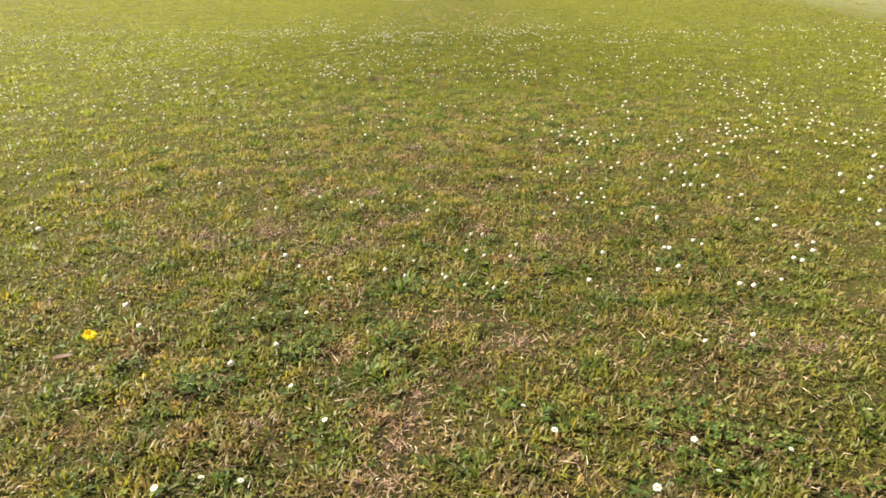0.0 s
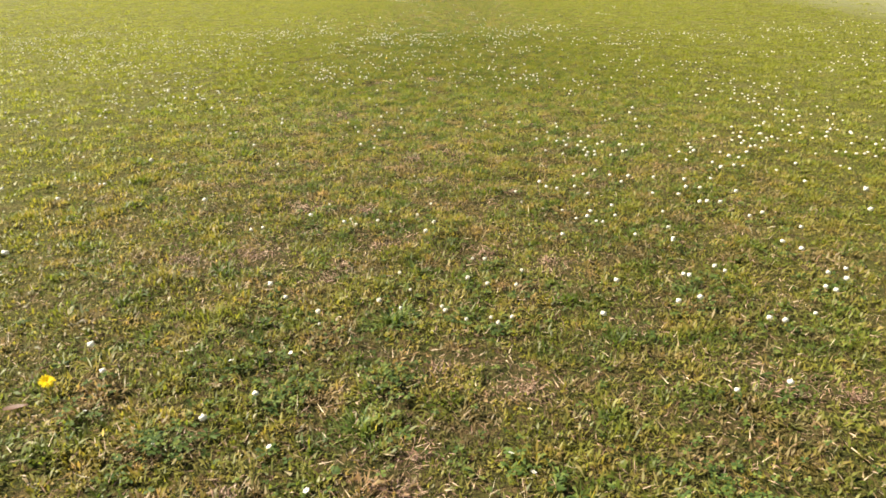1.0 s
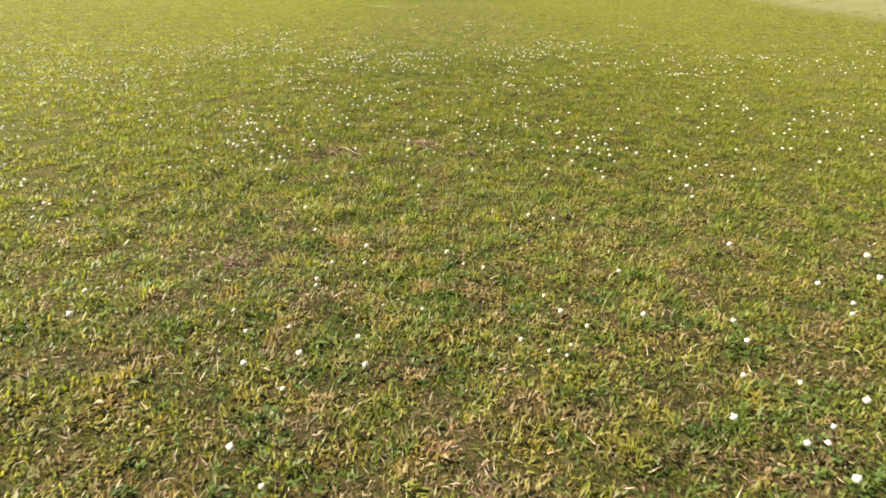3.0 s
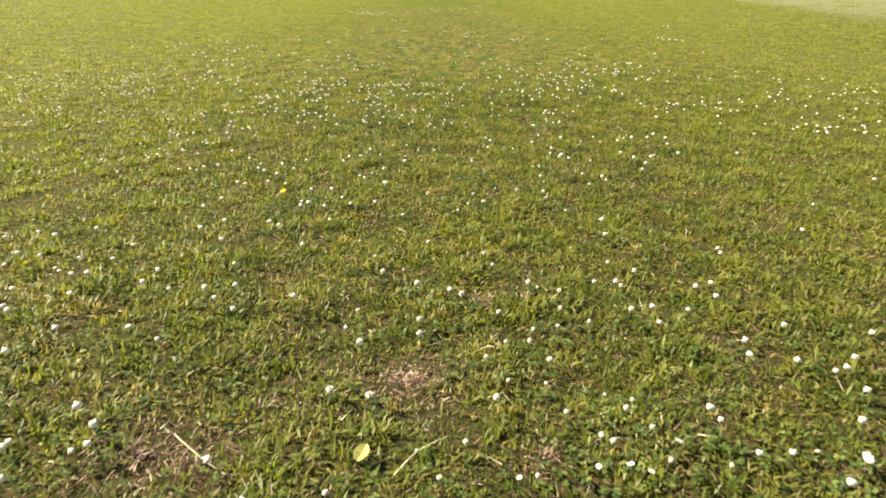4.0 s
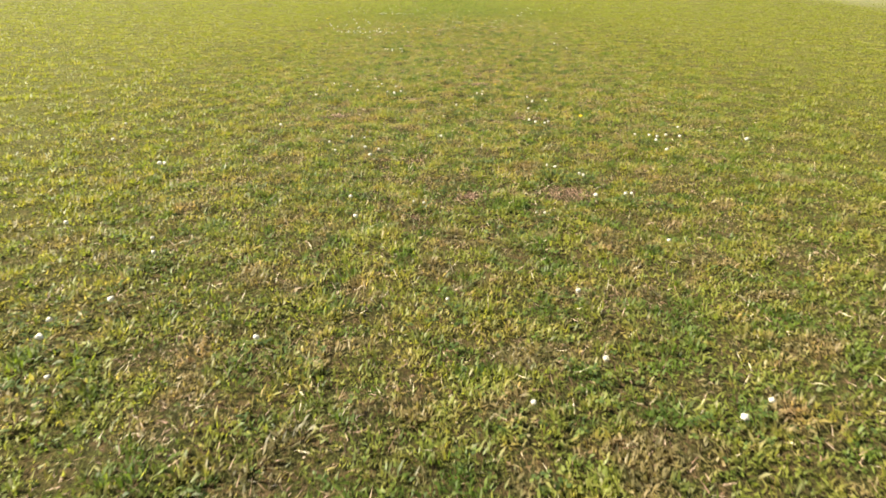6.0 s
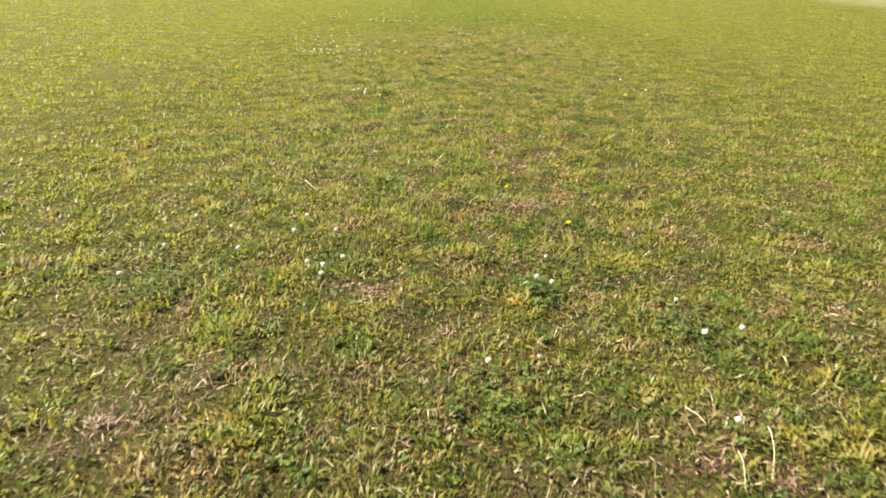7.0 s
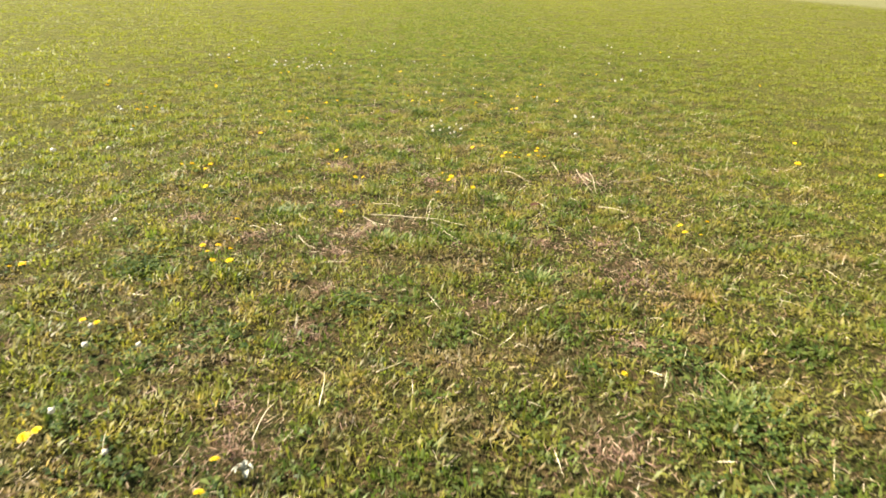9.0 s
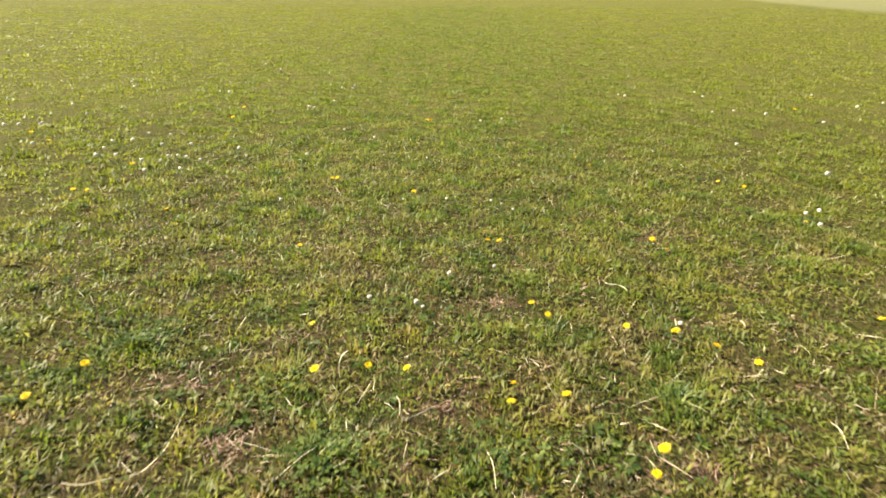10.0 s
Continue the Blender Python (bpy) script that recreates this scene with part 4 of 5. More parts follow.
# the far end of the lawn
WHITE += [(1.38, 28.45), (0.20, 28.75), (-1.38, 29.14), (-1.23, 29.18), (1.77, 29.19), (-1.20, 29.36), (-1.40, 29.37), (-1.51, 29.40), (-1.76, 29.45), (-1.66, 29.45), (-0.09, 29.48), (-1.02, 29.52), (-0.26, 29.55), (-0.72, 29.59), (-2.20, 29.65), (-1.10, 29.67), (-1.53, 29.71), (-1.37, 29.71), (-1.84, 29.80), (-1.74, 29.83), (1.60, 29.85), (-1.55, 29.89), (-1.69, 29.93), (-0.42, 30.05)]
WHITE += [(-2.62, 30.09), (-2.55, 30.12), (-2.45, 30.16), (-2.45, 30.19), (-0.63, 30.27), (-2.31, 30.46), (0.21, 30.49), (2.39, 30.50), (0.35, 30.54), (2.14, 30.78), (-2.58, 30.80), (1.81, 30.86), (1.97, 30.90), (-0.96, 31.02), (2.88, 31.03), (-1.00, 31.05), (3.09, 31.09), (-0.85, 31.22), (1.94, 31.46), (2.77, 31.48), (1.32, 31.57), (1.37, 31.57), (-1.74, 31.58), (1.92, 31.61)]
WHITE += [(-1.84, 31.65), (-2.56, 31.73), (-0.90, 31.91), (-0.82, 31.98), (-2.74, 32.08), (-0.83, 32.15), (-1.70, 33.12), (-1.93, 33.42)]
YELLOW += [(0.76, 28.22), (0.74, 28.32), (-1.07, 28.61), (1.32, 29.01), (0.72, 29.44), (0.66, 29.52), (-2.37, 29.94), (-0.13, 30.50), (-0.11, 30.50), (-1.42, 30.88), (2.41, 30.96)]
WHITE += [(-1.29, 22.62), (-1.52, 23.34), (-1.12, 23.37), (-1.71, 23.39), (-0.54, 23.45), (-1.03, 23.46), (-1.70, 23.52), (-1.24, 23.55), (-0.69, 23.55), (-1.64, 23.56), (-1.51, 23.59), (-1.93, 23.65), (-1.74, 23.65), (-0.99, 23.67), (-1.41, 23.72), (-1.68, 23.74), (-1.67, 23.75), (-1.49, 23.76), (-1.88, 23.79), (-1.58, 23.79), (-0.65, 23.84), (-1.69, 23.85), (-0.79, 23.86), (-1.37, 23.94)]
WHITE += [(-1.26, 23.97), (-1.28, 24.02), (-1.34, 24.05), (-1.55, 24.09), (-1.33, 24.34), (-1.32, 24.38), (-2.11, 24.43), (-1.71, 24.55), (-1.72, 24.67), (-1.11, 24.70), (-1.74, 24.74), (-1.95, 24.84), (-1.73, 24.91), (-2.27, 25.15), (-0.94, 25.18), (-2.04, 25.52), (-2.36, 25.59), (-1.88, 25.69), (-1.64, 25.75), (-1.72, 26.19), (-2.79, 26.53), (-2.05, 26.78), (-2.09, 26.83), (-1.85, 26.92)]
YELLOW += [(-1.08, 22.95), (-2.34, 24.34), (-1.18, 25.50)]
white, yellow = np.array(WHITE), np.array(YELLOW)


def clover_leaves(x, y, label):
    """Leaves of three leaflets each, as one mesh."""
    n = len(x)
    size = rng.uniform(0.006, 0.013, n)
    high = rng.uniform(0.010, 0.034, n)
    shape = np.array([(0.0, 0.0, 0.0), (0.46, 0.66, 0.10), (0.0, 1.0, -0.04), (-0.46, 0.66, 0.10)])
    faces = np.array([0, 1, 2, 0, 2, 3])
    verts, flat = [], []
    tilt, way = rng.normal(0, 0.35, n), rng.uniform(0, 2 * np.pi, n)
    for k in range(3):
        turn = way + 2 * np.pi / 3 * k
        px = shape[:, 0] * size[:, None]
        py = shape[:, 1] * size[:, None]
        pz = shape[:, 2] * size[:, None]
        wx = np.cos(turn)[:, None] * px - np.sin(turn)[:, None] * py
        wy = np.sin(turn)[:, None] * px + np.cos(turn)[:, None] * py
        wz = pz + wx * np.sin(tilt)[:, None]
        verts.append(np.stack([wx + x[:, None], wy + y[:, None], wz + (ground_z(x, y) + high)[:, None]], -1))
    verts = np.stack(verts, 1).reshape(-1, 3)
    flat = (np.arange(3 * n)[:, None] * 4 + faces).ravel()
    me = mesh_from("clover_leaves", verts, flat, np.full(6 * n, 3), CLOVER)
    return tagged(new("clover_leaves", me), label, "clover", kind="stuff")


n = 54000
x, y = rng.uniform(-2.6, 2.6, n), rng.uniform(Y0, 31.0, n)
keep = rng.random(n) < np.clip(0.5 + 0.5 * wavy(x, y, 0.35, 31), 0.04, 1) * np.exp(-(np.abs(x) / 2.0) ** 3) * np.where((y > 5) & (y < 12.5), 1.0, 0.5)
x, y = x[keep], y[keep]
# close patches of clover: x, y, radius
CLOVER_PATCHES = [(0.44, 15.12, 0.12), (0.07, 15.39, 0.06), (-0.09, 14.93, 0.09), (-0.67, 14.86, 0.12), (0.43, 16.00, 0.08), (-0.04, 16.74, 0.12), (0.46, 17.14, 0.09), (-1.01, 17.33, 0.11),
         (0.12, 17.38, 0.07), (-0.43, 22.97, 0.12), (0.65, 21.74, 0.07), (0.39, 21.31, 0.09), (-0.91, 24.40, 0.09), (-0.43, 22.91, 0.14), (0.62, 23.34, 0.12), (-0.92, 24.45, 0.09),
         (0.58, 23.86, 0.09), (-0.55, 23.94, 0.12), (0.67, 23.57, 0.12), (-0.20, 24.15, 0.06), (-0.65, 9.81, 0.16), (-0.36, 9.90, 0.14), (0.27, 10.06, 0.10), (-1.05, 10.15, 0.12),
         (0.16, 27.13, 0.09), (-0.72, 27.63, 0.10), (-0.21, 27.13, 0.09), (-0.38, 27.36, 0.08), (-0.60, 8.24, 0.12), (-0.67, 8.07, 0.14), (0.07, 8.53, 0.12), (-0.37, 1.66, 0.08),
         (0.57, 1.31, 0.10), (-0.13, 1.72, 0.07), (-0.62, 1.48, 0.07)]
near = white[(np.abs(white[:, 0]) < 2.5)]
extra = np.repeat(near, np.where((near[:, 1] > 12.5) & (np.abs(near[:, 0]) < 1.2), 22, 9), axis=0)
extra = extra + rng.normal(0, 0.045, extra.shape)
patch = np.concatenate([rng.normal((px, py), 0.6 * r, (int(6500 * r * r + 30), 2)) for px, py, r in CLOVER_PATCHES])
extra = np.concatenate([extra, patch])
clover_leaves(np.concatenate([x, extra[:, 0]]), np.concatenate([y, extra[:, 1]]), "dark green clover leaves among the grass")


# ---- rosettes of broad leaves low in the turf ----
def rosettes(places, label):
    """Flat rosettes of spoon-shaped leaves, as one mesh: six points a leaf."""
    count = rng.integers(6, 11, len(places))
    which = np.repeat(np.arange(len(places)), count)
    n = len(which)
    size = rng.uniform(0.7, 1.25, len(places))[which]
    turn = rng.uniform(0, 2 * np.pi, n)
    long, wide = size * rng.uniform(0.014, 0.027, n), size * rng.uniform(0.0060, 0.0095, n)
    rise = rng.uniform(0.15, 0.75, n)
    d = np.stack([np.cos(turn), np.sin(turn), np.zeros(n)], 1)
    side = np.stack([-np.sin(turn), np.cos(turn), rng.normal(0, 0.25, n)], 1)
    x, y = places[which, 0], places[which, 1]
    root = np.stack([x, y, ground_z(x, y) + rng.uniform(0.006, 0.014, n)], 1)
    up = np.array([0, 0, 1.0])

    def at(f, w, lift):
        mid = root + (long * f)[:, None] * d + (long * rise * lift)[:, None] * up
        return mid + (wide * w)[:, None] * side

    verts = np.stack([at(0, 0.0, 0), at(0.5, -0.32, 0.36), at(0.5, 0.32, 0.36), at(0.82, -0.5, 0.42), at(0.82, 0.5, 0.42), at(1.0, 0.0, 0.36)], 1).reshape(-1, 3)
    flat = (np.arange(n)[:, None] * 6 + np.array([0, 2, 1, 1, 2, 4, 3, 3, 4, 5])).ravel()
    me = mesh_from("weed_leaves", verts, flat, np.tile([3, 4, 3], n), CLOVER)
    return tagged(new("weed_leaves", me), label, "weeds", kind="stuff")


n = 5200
x, y = rng.uniform(-1.5, 1.5, n), rng.uniform(Y0, 30.0, n)
keep = rng.random(n) < np.clip(0.35 + 0.55 * wavy(x, y, 0.6, 61), 0.05, 1) * np.interp(y, [0, 14, 21, 26, 30], [0.5, 0.4, 0.7, 1.0, 1.0])
rosettes(np.concatenate([np.stack([x[keep], y[keep]], 1), white[white[:, 1] < 2.4] + rng.normal(0, 0.02, white[white[:, 1] < 2.4].shape)]), "dark green rosettes of small broad leaves in the turf")


# ---- flowers ----
def part(name, bm, material, parent, label=""):
    me = bpy.data.meshes.new(name)
    bm.to_mesh(me)
    bm.free()
    me.materials.append(material)
    for face in me.polygons:
        face.use_smooth = True
    ob = new(name, me)
    ob.parent = parent
    return tagged(ob, label)


def petal(bm, root, way, up, length, width, droop=0.0):
    """One ray or floret: a narrow leaf of two faces with a blunt tip."""
    way, up = Vector(way).normalized(), Vector(up).normalized()
    side = way.cross(up).normalized() * (width / 2)
    a = Vector(root)
    b = a + way * (length * 0.6) + up * (length * 0.08)
    c = a + way * length - up * (length * droop)
    v = [bm.verts.new(p) for p in (a - side * 0.4, a + side * 0.4, b + side, b - side, c + side * 0.45, c - side * 0.45)]
    bm.faces.new((v[0], v[1], v[2], v[3]))
    bm.faces.new((v[3], v[2], v[4], v[5]))


def stem_mesh(height, lean, r=0.0009):
    bm = bmesh.new()
    rings = []
    for k in range(5):
        f = k / 4
        mid = Vector((lean * (1 - f) ** 2, 0.4 * lean * (1 - f), -height * (1 - f)))
        rings.append([bm.verts.new(mid + Vector((math.cos(a) * r, math.sin(a) * r, 0))) for a in (0, 2.1, 4.2)])
    for lo, hi in zip(rings, rings[1:]):
        for k in range(3):
            bm.faces.new((lo[k], lo[(k + 1) % 3], hi[(k + 1) % 3], hi[k]))
    return bm


def globe_head(bm, rnd, r, count, length, width, top=1.0, bottom=-0.75):
    """Small florets round a clover head, from its top down to its bottom; those below hang."""
    for k in range(count):
        z = top + (bottom - top) * (k + 0.5) / count
        a = k * 2.39996 + rnd.uniform(-0.2, 0.2)
        flat = math.sqrt(max(0.0, 1 - z * z))
        out = Vector((flat * math.cos(a), flat * math.sin(a), z))
        way = (out + Vector((0, 0, 0.35 if z > -0.2 else -0.8))).normalized()
        across = Vector((-math.sin(a), math.cos(a), 0.15 * rnd.uniform(-1, 1)))
        petal(bm, out * r * 0.55, way, way.cross(across), r * length * rnd.uniform(0.8, 1.2), r * width)


def clover_flower(seed, label, worn=0.0, budding=False):
    """A clover head: upright pale florets above, older tan ones hanging below. worn: how far up the old ones reach; budding: whether the middle is still dull buds."""
    rnd = random.Random(seed)
    root = tagged(new("clover_flower"), label, "flower", "white clover flowers in the lawn")
    bm = bmesh.new()
    bmesh.ops.create_icosphere(bm, subdivisions=2, radius=0.0084, matrix=Matrix.Diagonal((1, 1, 0.85, 1)))
    globe_head(bm, rnd, 0.0092, 44, 0.52, 0.30, 1.0, worn - 0.2)
    part("flower_head", bm, CREAM_FLORET, root, "round creamy white head of many florets")
    bm = bmesh.new()
    globe_head(bm, rnd, 0.0092, 20, 0.66, 0.32, worn - 0.1, -0.85)
    if budding:
        bmesh.ops.create_icosphere(bm, subdivisions=1, radius=0.0046, matrix=Matrix.Translation((0.0006, 0, 0.0050)) @ Matrix.Diagonal((1, 1, 0.75, 1)))
    part("withered_skirt", bm, OLD_FLORET, root, "tan withered florets hanging under the head")
    part("stem", stem_mesh(0.040, rnd.uniform(-0.012, 0.012)), STEM, root)
    return root


def daisy(seed, label):
    rnd = random.Random(seed)
    root = tagged(new("daisy"), label, "flower", "daisies in the lawn")
    bm = bmesh.new()
    for ring, lift in ((13, 0.0), (13, 0.0012)):
        for k in range(ring):
            a = (k + 0.5 * (lift > 0)) * 2 * math.pi / ring + rnd.uniform(-0.08, 0.08)
            way = Vector((math.cos(a), math.sin(a), 0.25))
            petal(bm, way * 0.0028 + Vector((0, 0, lift)), way, (0, 0, 1), 0.0068 * rnd.uniform(0.9, 1.1), 0.0026, 0.05)
    part("petal_ring", bm, WHITE_PETAL, root, "ring of narrow white petals")
    bm = bmesh.new()
    bmesh.ops.create_icosphere(bm, subdivisions=2, radius=0.0034, matrix=Matrix.Diagonal((1, 1, 0.55, 1)))
    bmesh.ops.translate(bm, verts=bm.verts, vec=(0, 0, 0.0016))
    part("disc", bm, DISC, root, "dull yellow centre")
    part("stem", stem_mesh(0.034, rnd.uniform(-0.01, 0.01), 0.0007), STEM, root)
    return root


def hawkbit(seed, label):
    rnd = random.Random(seed)
    root = tagged(new("hawkbit"), label, "flower", "yellow hawkbits in the lawn")
    bm = bmesh.new()
    for count, reach, rise, lift in ((20, 0.0155, 0.18, 0.0), (16, 0.0125, 0.45, 0.001), (11, 0.0085, 0.95, 0.0018)):
        for k in range(count):
            a = k * 2 * math.pi / count + rnd.uniform(-0.1, 0.1) + lift * 300
            way = Vector((math.cos(a), math.sin(a), rise + rnd.uniform(-0.08, 0.08)))
            petal(bm, Vector((math.cos(a), math.sin(a), 0)) * 0.0015 + Vector((0, 0, lift)), way, (0, 0, 1), reach * rnd.uniform(0.9, 1.08), 0.0040, 0.03)
    part("petal_ring", bm, YELLOW_PETAL, root, "layered bright yellow rays")
    bm = bmesh.new()
    bmesh.ops.create_cone(bm, cap_ends=True, segments=8, radius1=0.0022, radius2=0.0045, depth=0.009)
    bmesh.ops.translate(bm, verts=bm.verts, vec=(0, 0, -0.0045))
    part("calyx", bm, STEM, root, "green cup under the rays")
    part("stem", stem_mesh(0.050, rnd.uniform(-0.012, 0.012), 0.0011), STEM, root)
    return root


def plant(models, places, high, tilt, rnd, sizes):
    """Sets one flower at each place, the models first, then copies of them."""
    for k, (px, py) in enumerate(places):
        wide = float(coarse(px, py))
        size = rnd.uniform(*sizes) * min(wide, 1.8) ** 0.5
        z = float(ground_z(px, py)) + high * rnd.uniform(0.85, 1.12) * min(0.45 + 0.55 * wide, 2.2)
        z += 0.008 * (py > 13)
        m = pose(px, py - 0.006, z, rnd.uniform(-tilt, tilt), rnd.uniform(-tilt, tilt), rnd.uniform(0, 360)) @ Matrix.Scale(size, 4)
        if k < len(models):
            models[k].matrix_basis = m
        else:
            copy_thing(models[k % len(models)], m)


rnd = random.Random(5)
is_daisy = white[:, 1] < 1.5
RINGED = [(-0.45, 1.82), (-0.39, 1.82), (-0.54, 1.77), (-0.61, 1.46), (-0.24, 1.46), (-0.75, 1.52), (0.01, 6.59), (0.16, 6.60), (0.57, 6.63), (0.22, 6.60), (0.32, 6.65), (0.25, 6.59), (0.07, 9.76), (0.09, 9.63), (-0.20, 9.57), (-0.03, 9.81), (-0.23, 9.81), (0.73, 9.94)]
for px, py in RINGED:
    is_daisy[np.argmin(np.hypot(white[:, 0] - px, white[:, 1] - py))] = True
daisies, clovers = white[is_daisy], white[~is_daisy]
order = np.argsort(np.abs(clovers[:, 0]), kind="stable")
close, beyond = clovers[order[:290]], clovers[order[290:]]
plant([daisy(s, "small white daisy with a yellow centre in short grass") for s in (1, 2)], daisies, 0.034, 22, rnd, (0.62, 0.92))
CREAMY = "round creamy white clover flower on a short stem in the lawn"
BUDDING = "white clover flower with a dull middle of closed buds"
FADING = "fading white clover flower with tan florets below in the lawn"
plant([clover_flower(3, CREAMY), clover_flower(4, FADING, 0.45), clover_flower(5, BUDDING, -0.15, True), clover_flower(6, FADING, 0.25), clover_flower(7, BUDDING, 0.1, True)],
      close, 0.044, 26, rnd, (0.62, 1.0))
hawkbits = [hawkbit(s, "bright yellow hawkbit flower open in the short grass") for s in (7, 8, 9)]
plant(hawkbits, yellow, 0.041, 24, rnd, (0.62, 0.92))
# the largest stands by itself, turned towards the open lawn
px, py = yellow[0]
hawkbits[0].matrix_basis = pose(px, py, float(ground_z(px, py)) + 0.042, 28, 4, 40) @ Matrix.Scale(1.15, 4)
hawkbits[0]["label"] = "large golden yellow hawkbit flower standing alone in the grass"


def flower_drift(places, detail, label):
    """The many clover heads farther to the sides, as one mesh."""
    bm = bmesh.new()
    bmesh.ops.create_icosphere(bm, subdivisions=detail, radius=1.0)
    r = random.Random(9)
    for v in bm.verts:
        v.co *= r.choice((0.72, 1.0, 1.18)) * r.uniform(0.94, 1.06)
    bmesh.ops.scale(bm, vec=(1, 1, 0.76), verts=bm.verts)
    bm.verts.index_update()
    shape = np.array([v.co for v in bm.verts])
    faces = [[v.index for v in f.verts] for f in bm.faces]
    sizes, quads = [len(f) for f in faces], np.array([k for f in faces for k in f])
    bm.free()
    n = len(places)
    wide = coarse(places[:, 0], places[:, 1])
    size = rng.uniform(0.0060, 0.0092, n) * np.clip(wide, 1, 1.8) ** (0.6 if detail > 1 else 0.1)
    z = ground_z(places[:, 0], places[:, 1]) + rng.uniform(0.040, 0.052, n) * np.minimum(0.45 + 0.55 * wide, 2.2)
    turn = rng.uniform(0, 2 * np.pi, n)
    c, s = np.cos(turn)[:, None], np.sin(turn)[:, None]
    verts = np.stack([c * shape[:, 0] - s * shape[:, 1], s * shape[:, 0] + c * shape[:, 1], np.broadcast_to(shape[:, 2], (n, len(shape)))], -1) * size[:, None, None]
    verts += np.stack([places[:, 0], places[:, 1], z], -1)[:, None]
    flat = (np.arange(n)[:, None] * len(shape) + quads).ravel()
    me = mesh_from("clover_flowers", verts.reshape(-1, 3), flat, np.tile(sizes, n), CREAM_FLORET, False)
    return tagged(new("clover_flowers", me), label, "flowers", kind="stuff")


n = 14000
x, y = rng.uniform(-8.0, 8.0, n), rng.uniform(3.0, 14.5, n)
thick = np.clip(0.30 + 0.30 * wavy(x, y, 0.9, 41) + 0.2 * wavy(x, y, 2.5, 42), 0, 1) * np.clip((12.2 - y) / 1.0 + 0.15, 0.03, 1)
covered = 0.62 * np.interp(y, [3.0, 5.4, 6.2, 12.2, 14.5], [1.6, 2.6, 1.7, 1.8, 1.5])
thick = 1.1 * thick * (np.abs(x) > covered) * ((y < 10.3) | (np.abs(x) > 0.64 * (y - 8.65)))
thick = np.where((x < 0) & (y < 4.6), thick * 0.25, thick)
thick = np.where(y > 6.5, thick * np.where(x > 0, 0.6, 1.7), thick)
keep = rng.random(n) < thick
flower_drift(beyond, 2, "white clover flowers scattered over the lawn")
flower_drift(np.stack([x[keep], y[keep]], 1), 1, "small white clover flowers farther out on the lawn")


# ---- straw stalks, longer than the turf ----
STALKS = [(-0.20, 6.59, -0.10, 6.71), (-0.62, 6.71, -0.49, 6.61), (0.21, 6.67, 0.25, 6.70), (-0.52, 27.08, -0.51, 27.25), (-0.66, 27.06, -0.56, 27.06),
          (-0.28, 27.06, -0.20, 27.13), (0.12, 27.16, 0.13, 27.03), (0.29, 25.53, 0.40, 25.44), (0.62, 25.57, 0.64, 25.28), (0.63, 25.45, 0.70, 25.38),
          (0.76, 25.43, 0.91, 25.45), (0.10, 25.21, 0.12, 25.33), (-0.30, 23.53, -0.28, 23.63), (-0.19, 23.63, -0.21, 23.80), (-0.09, 23.77, -0.03, 23.88),
          (0.49, 22.28, 0.54, 22.14), (-0.01, 21.90, -0.02, 21.76), (0.66, 22.12, 0.73, 22.13), (0.36, 16.75, 0.37, 16.66), (0.41, 16.59, 0.39, 16.50),
          (0.49, 16.65, 0.45, 16.53), (-0.79, 18.44, -0.71, 18.37), (0.33, 18.35, 0.46, 18.35)]
# a drier part of the lawn with more of them
STALKS += [(-0.25, 24.94, 0.11, 24.77), (-0.26, 25.08, -0.14, 24.94), (0.63, 25.04, 0.71, 24.94), (0.71, 24.78, 0.71, 24.68), (-0.01, 24.77, 0.07, 24.76),
           (-0.51, 24.89, -0.45, 24.85), (-0.46, 24.65, -0.37, 24.50), (-0.35, 24.71, -0.30, 24.63),
           (-0.03, 24.83, -0.04, 25.04), (-0.65, 24.73, -0.57, 24.67), (0.67, 25.50, 0.66, 25.27), (-0.27, 24.87, -0.18, 24.80), (-0.51, 24.89, -0.45, 24.85),
           (-0.05, 27.27, 0.02, 27.29), (-0.07, 27.36, -0.05, 27.25), (0.84, 27.27, 0.83, 27.18), (0.56, 27.90, 0.52, 28.02)]


def stalk(x0, y0, x1, y1, seed):
    """A bent dry stalk, thinner to its end."""
    r = random.Random(seed)
    bm = bmesh.new()
    rings = []
    across = Vector((y0 - y1, x1 - x0, 0))
    bow, tip_bow = r.uniform(-0.05, 0.06), r.uniform(-0.04, 0.04)
    for k in range(8):
        f = k / 7
        mid = Vector((x0 + (x1 - x0) * f, y0 + (y1 - y0) * f, 0.024 + 0.012 * math.sin(3 * f + seed))) + across * (bow * math.sin(math.pi * f) + tip_bow * f * f + r.uniform(-0.004, 0.004))
        mid.z += float(ground_z(mid.x, mid.y))
        wide = 0.0009 * (1.1 - 0.6 * f)
        rings.append([bm.verts.new(mid + Vector((math.cos(a) * wide, math.sin(a) * wide, math.cos(a * 2) * wide * 0.6 + math.sin(a) * wide))) for a in (0, 1.57, 3.14, 4.71)])
    for lo, hi in zip(rings, rings[1:]):
        for k in range(4):
            bm.faces.new((lo[k], lo[(k + 1) % 4], hi[(k + 1) % 4], hi[k]))
    me = bpy.data.meshes.new("dry_stalk")
    bm.to_mesh(me)
    bm.free()
    me.materials.append(STALK)
    return tagged(new("dry_stalk", me), "long pale dry straw stalk lying on the grass", "straw", "dry stalks on the lawn")


for k, ends in enumerate(STALKS):
    stalk(*ends, k)


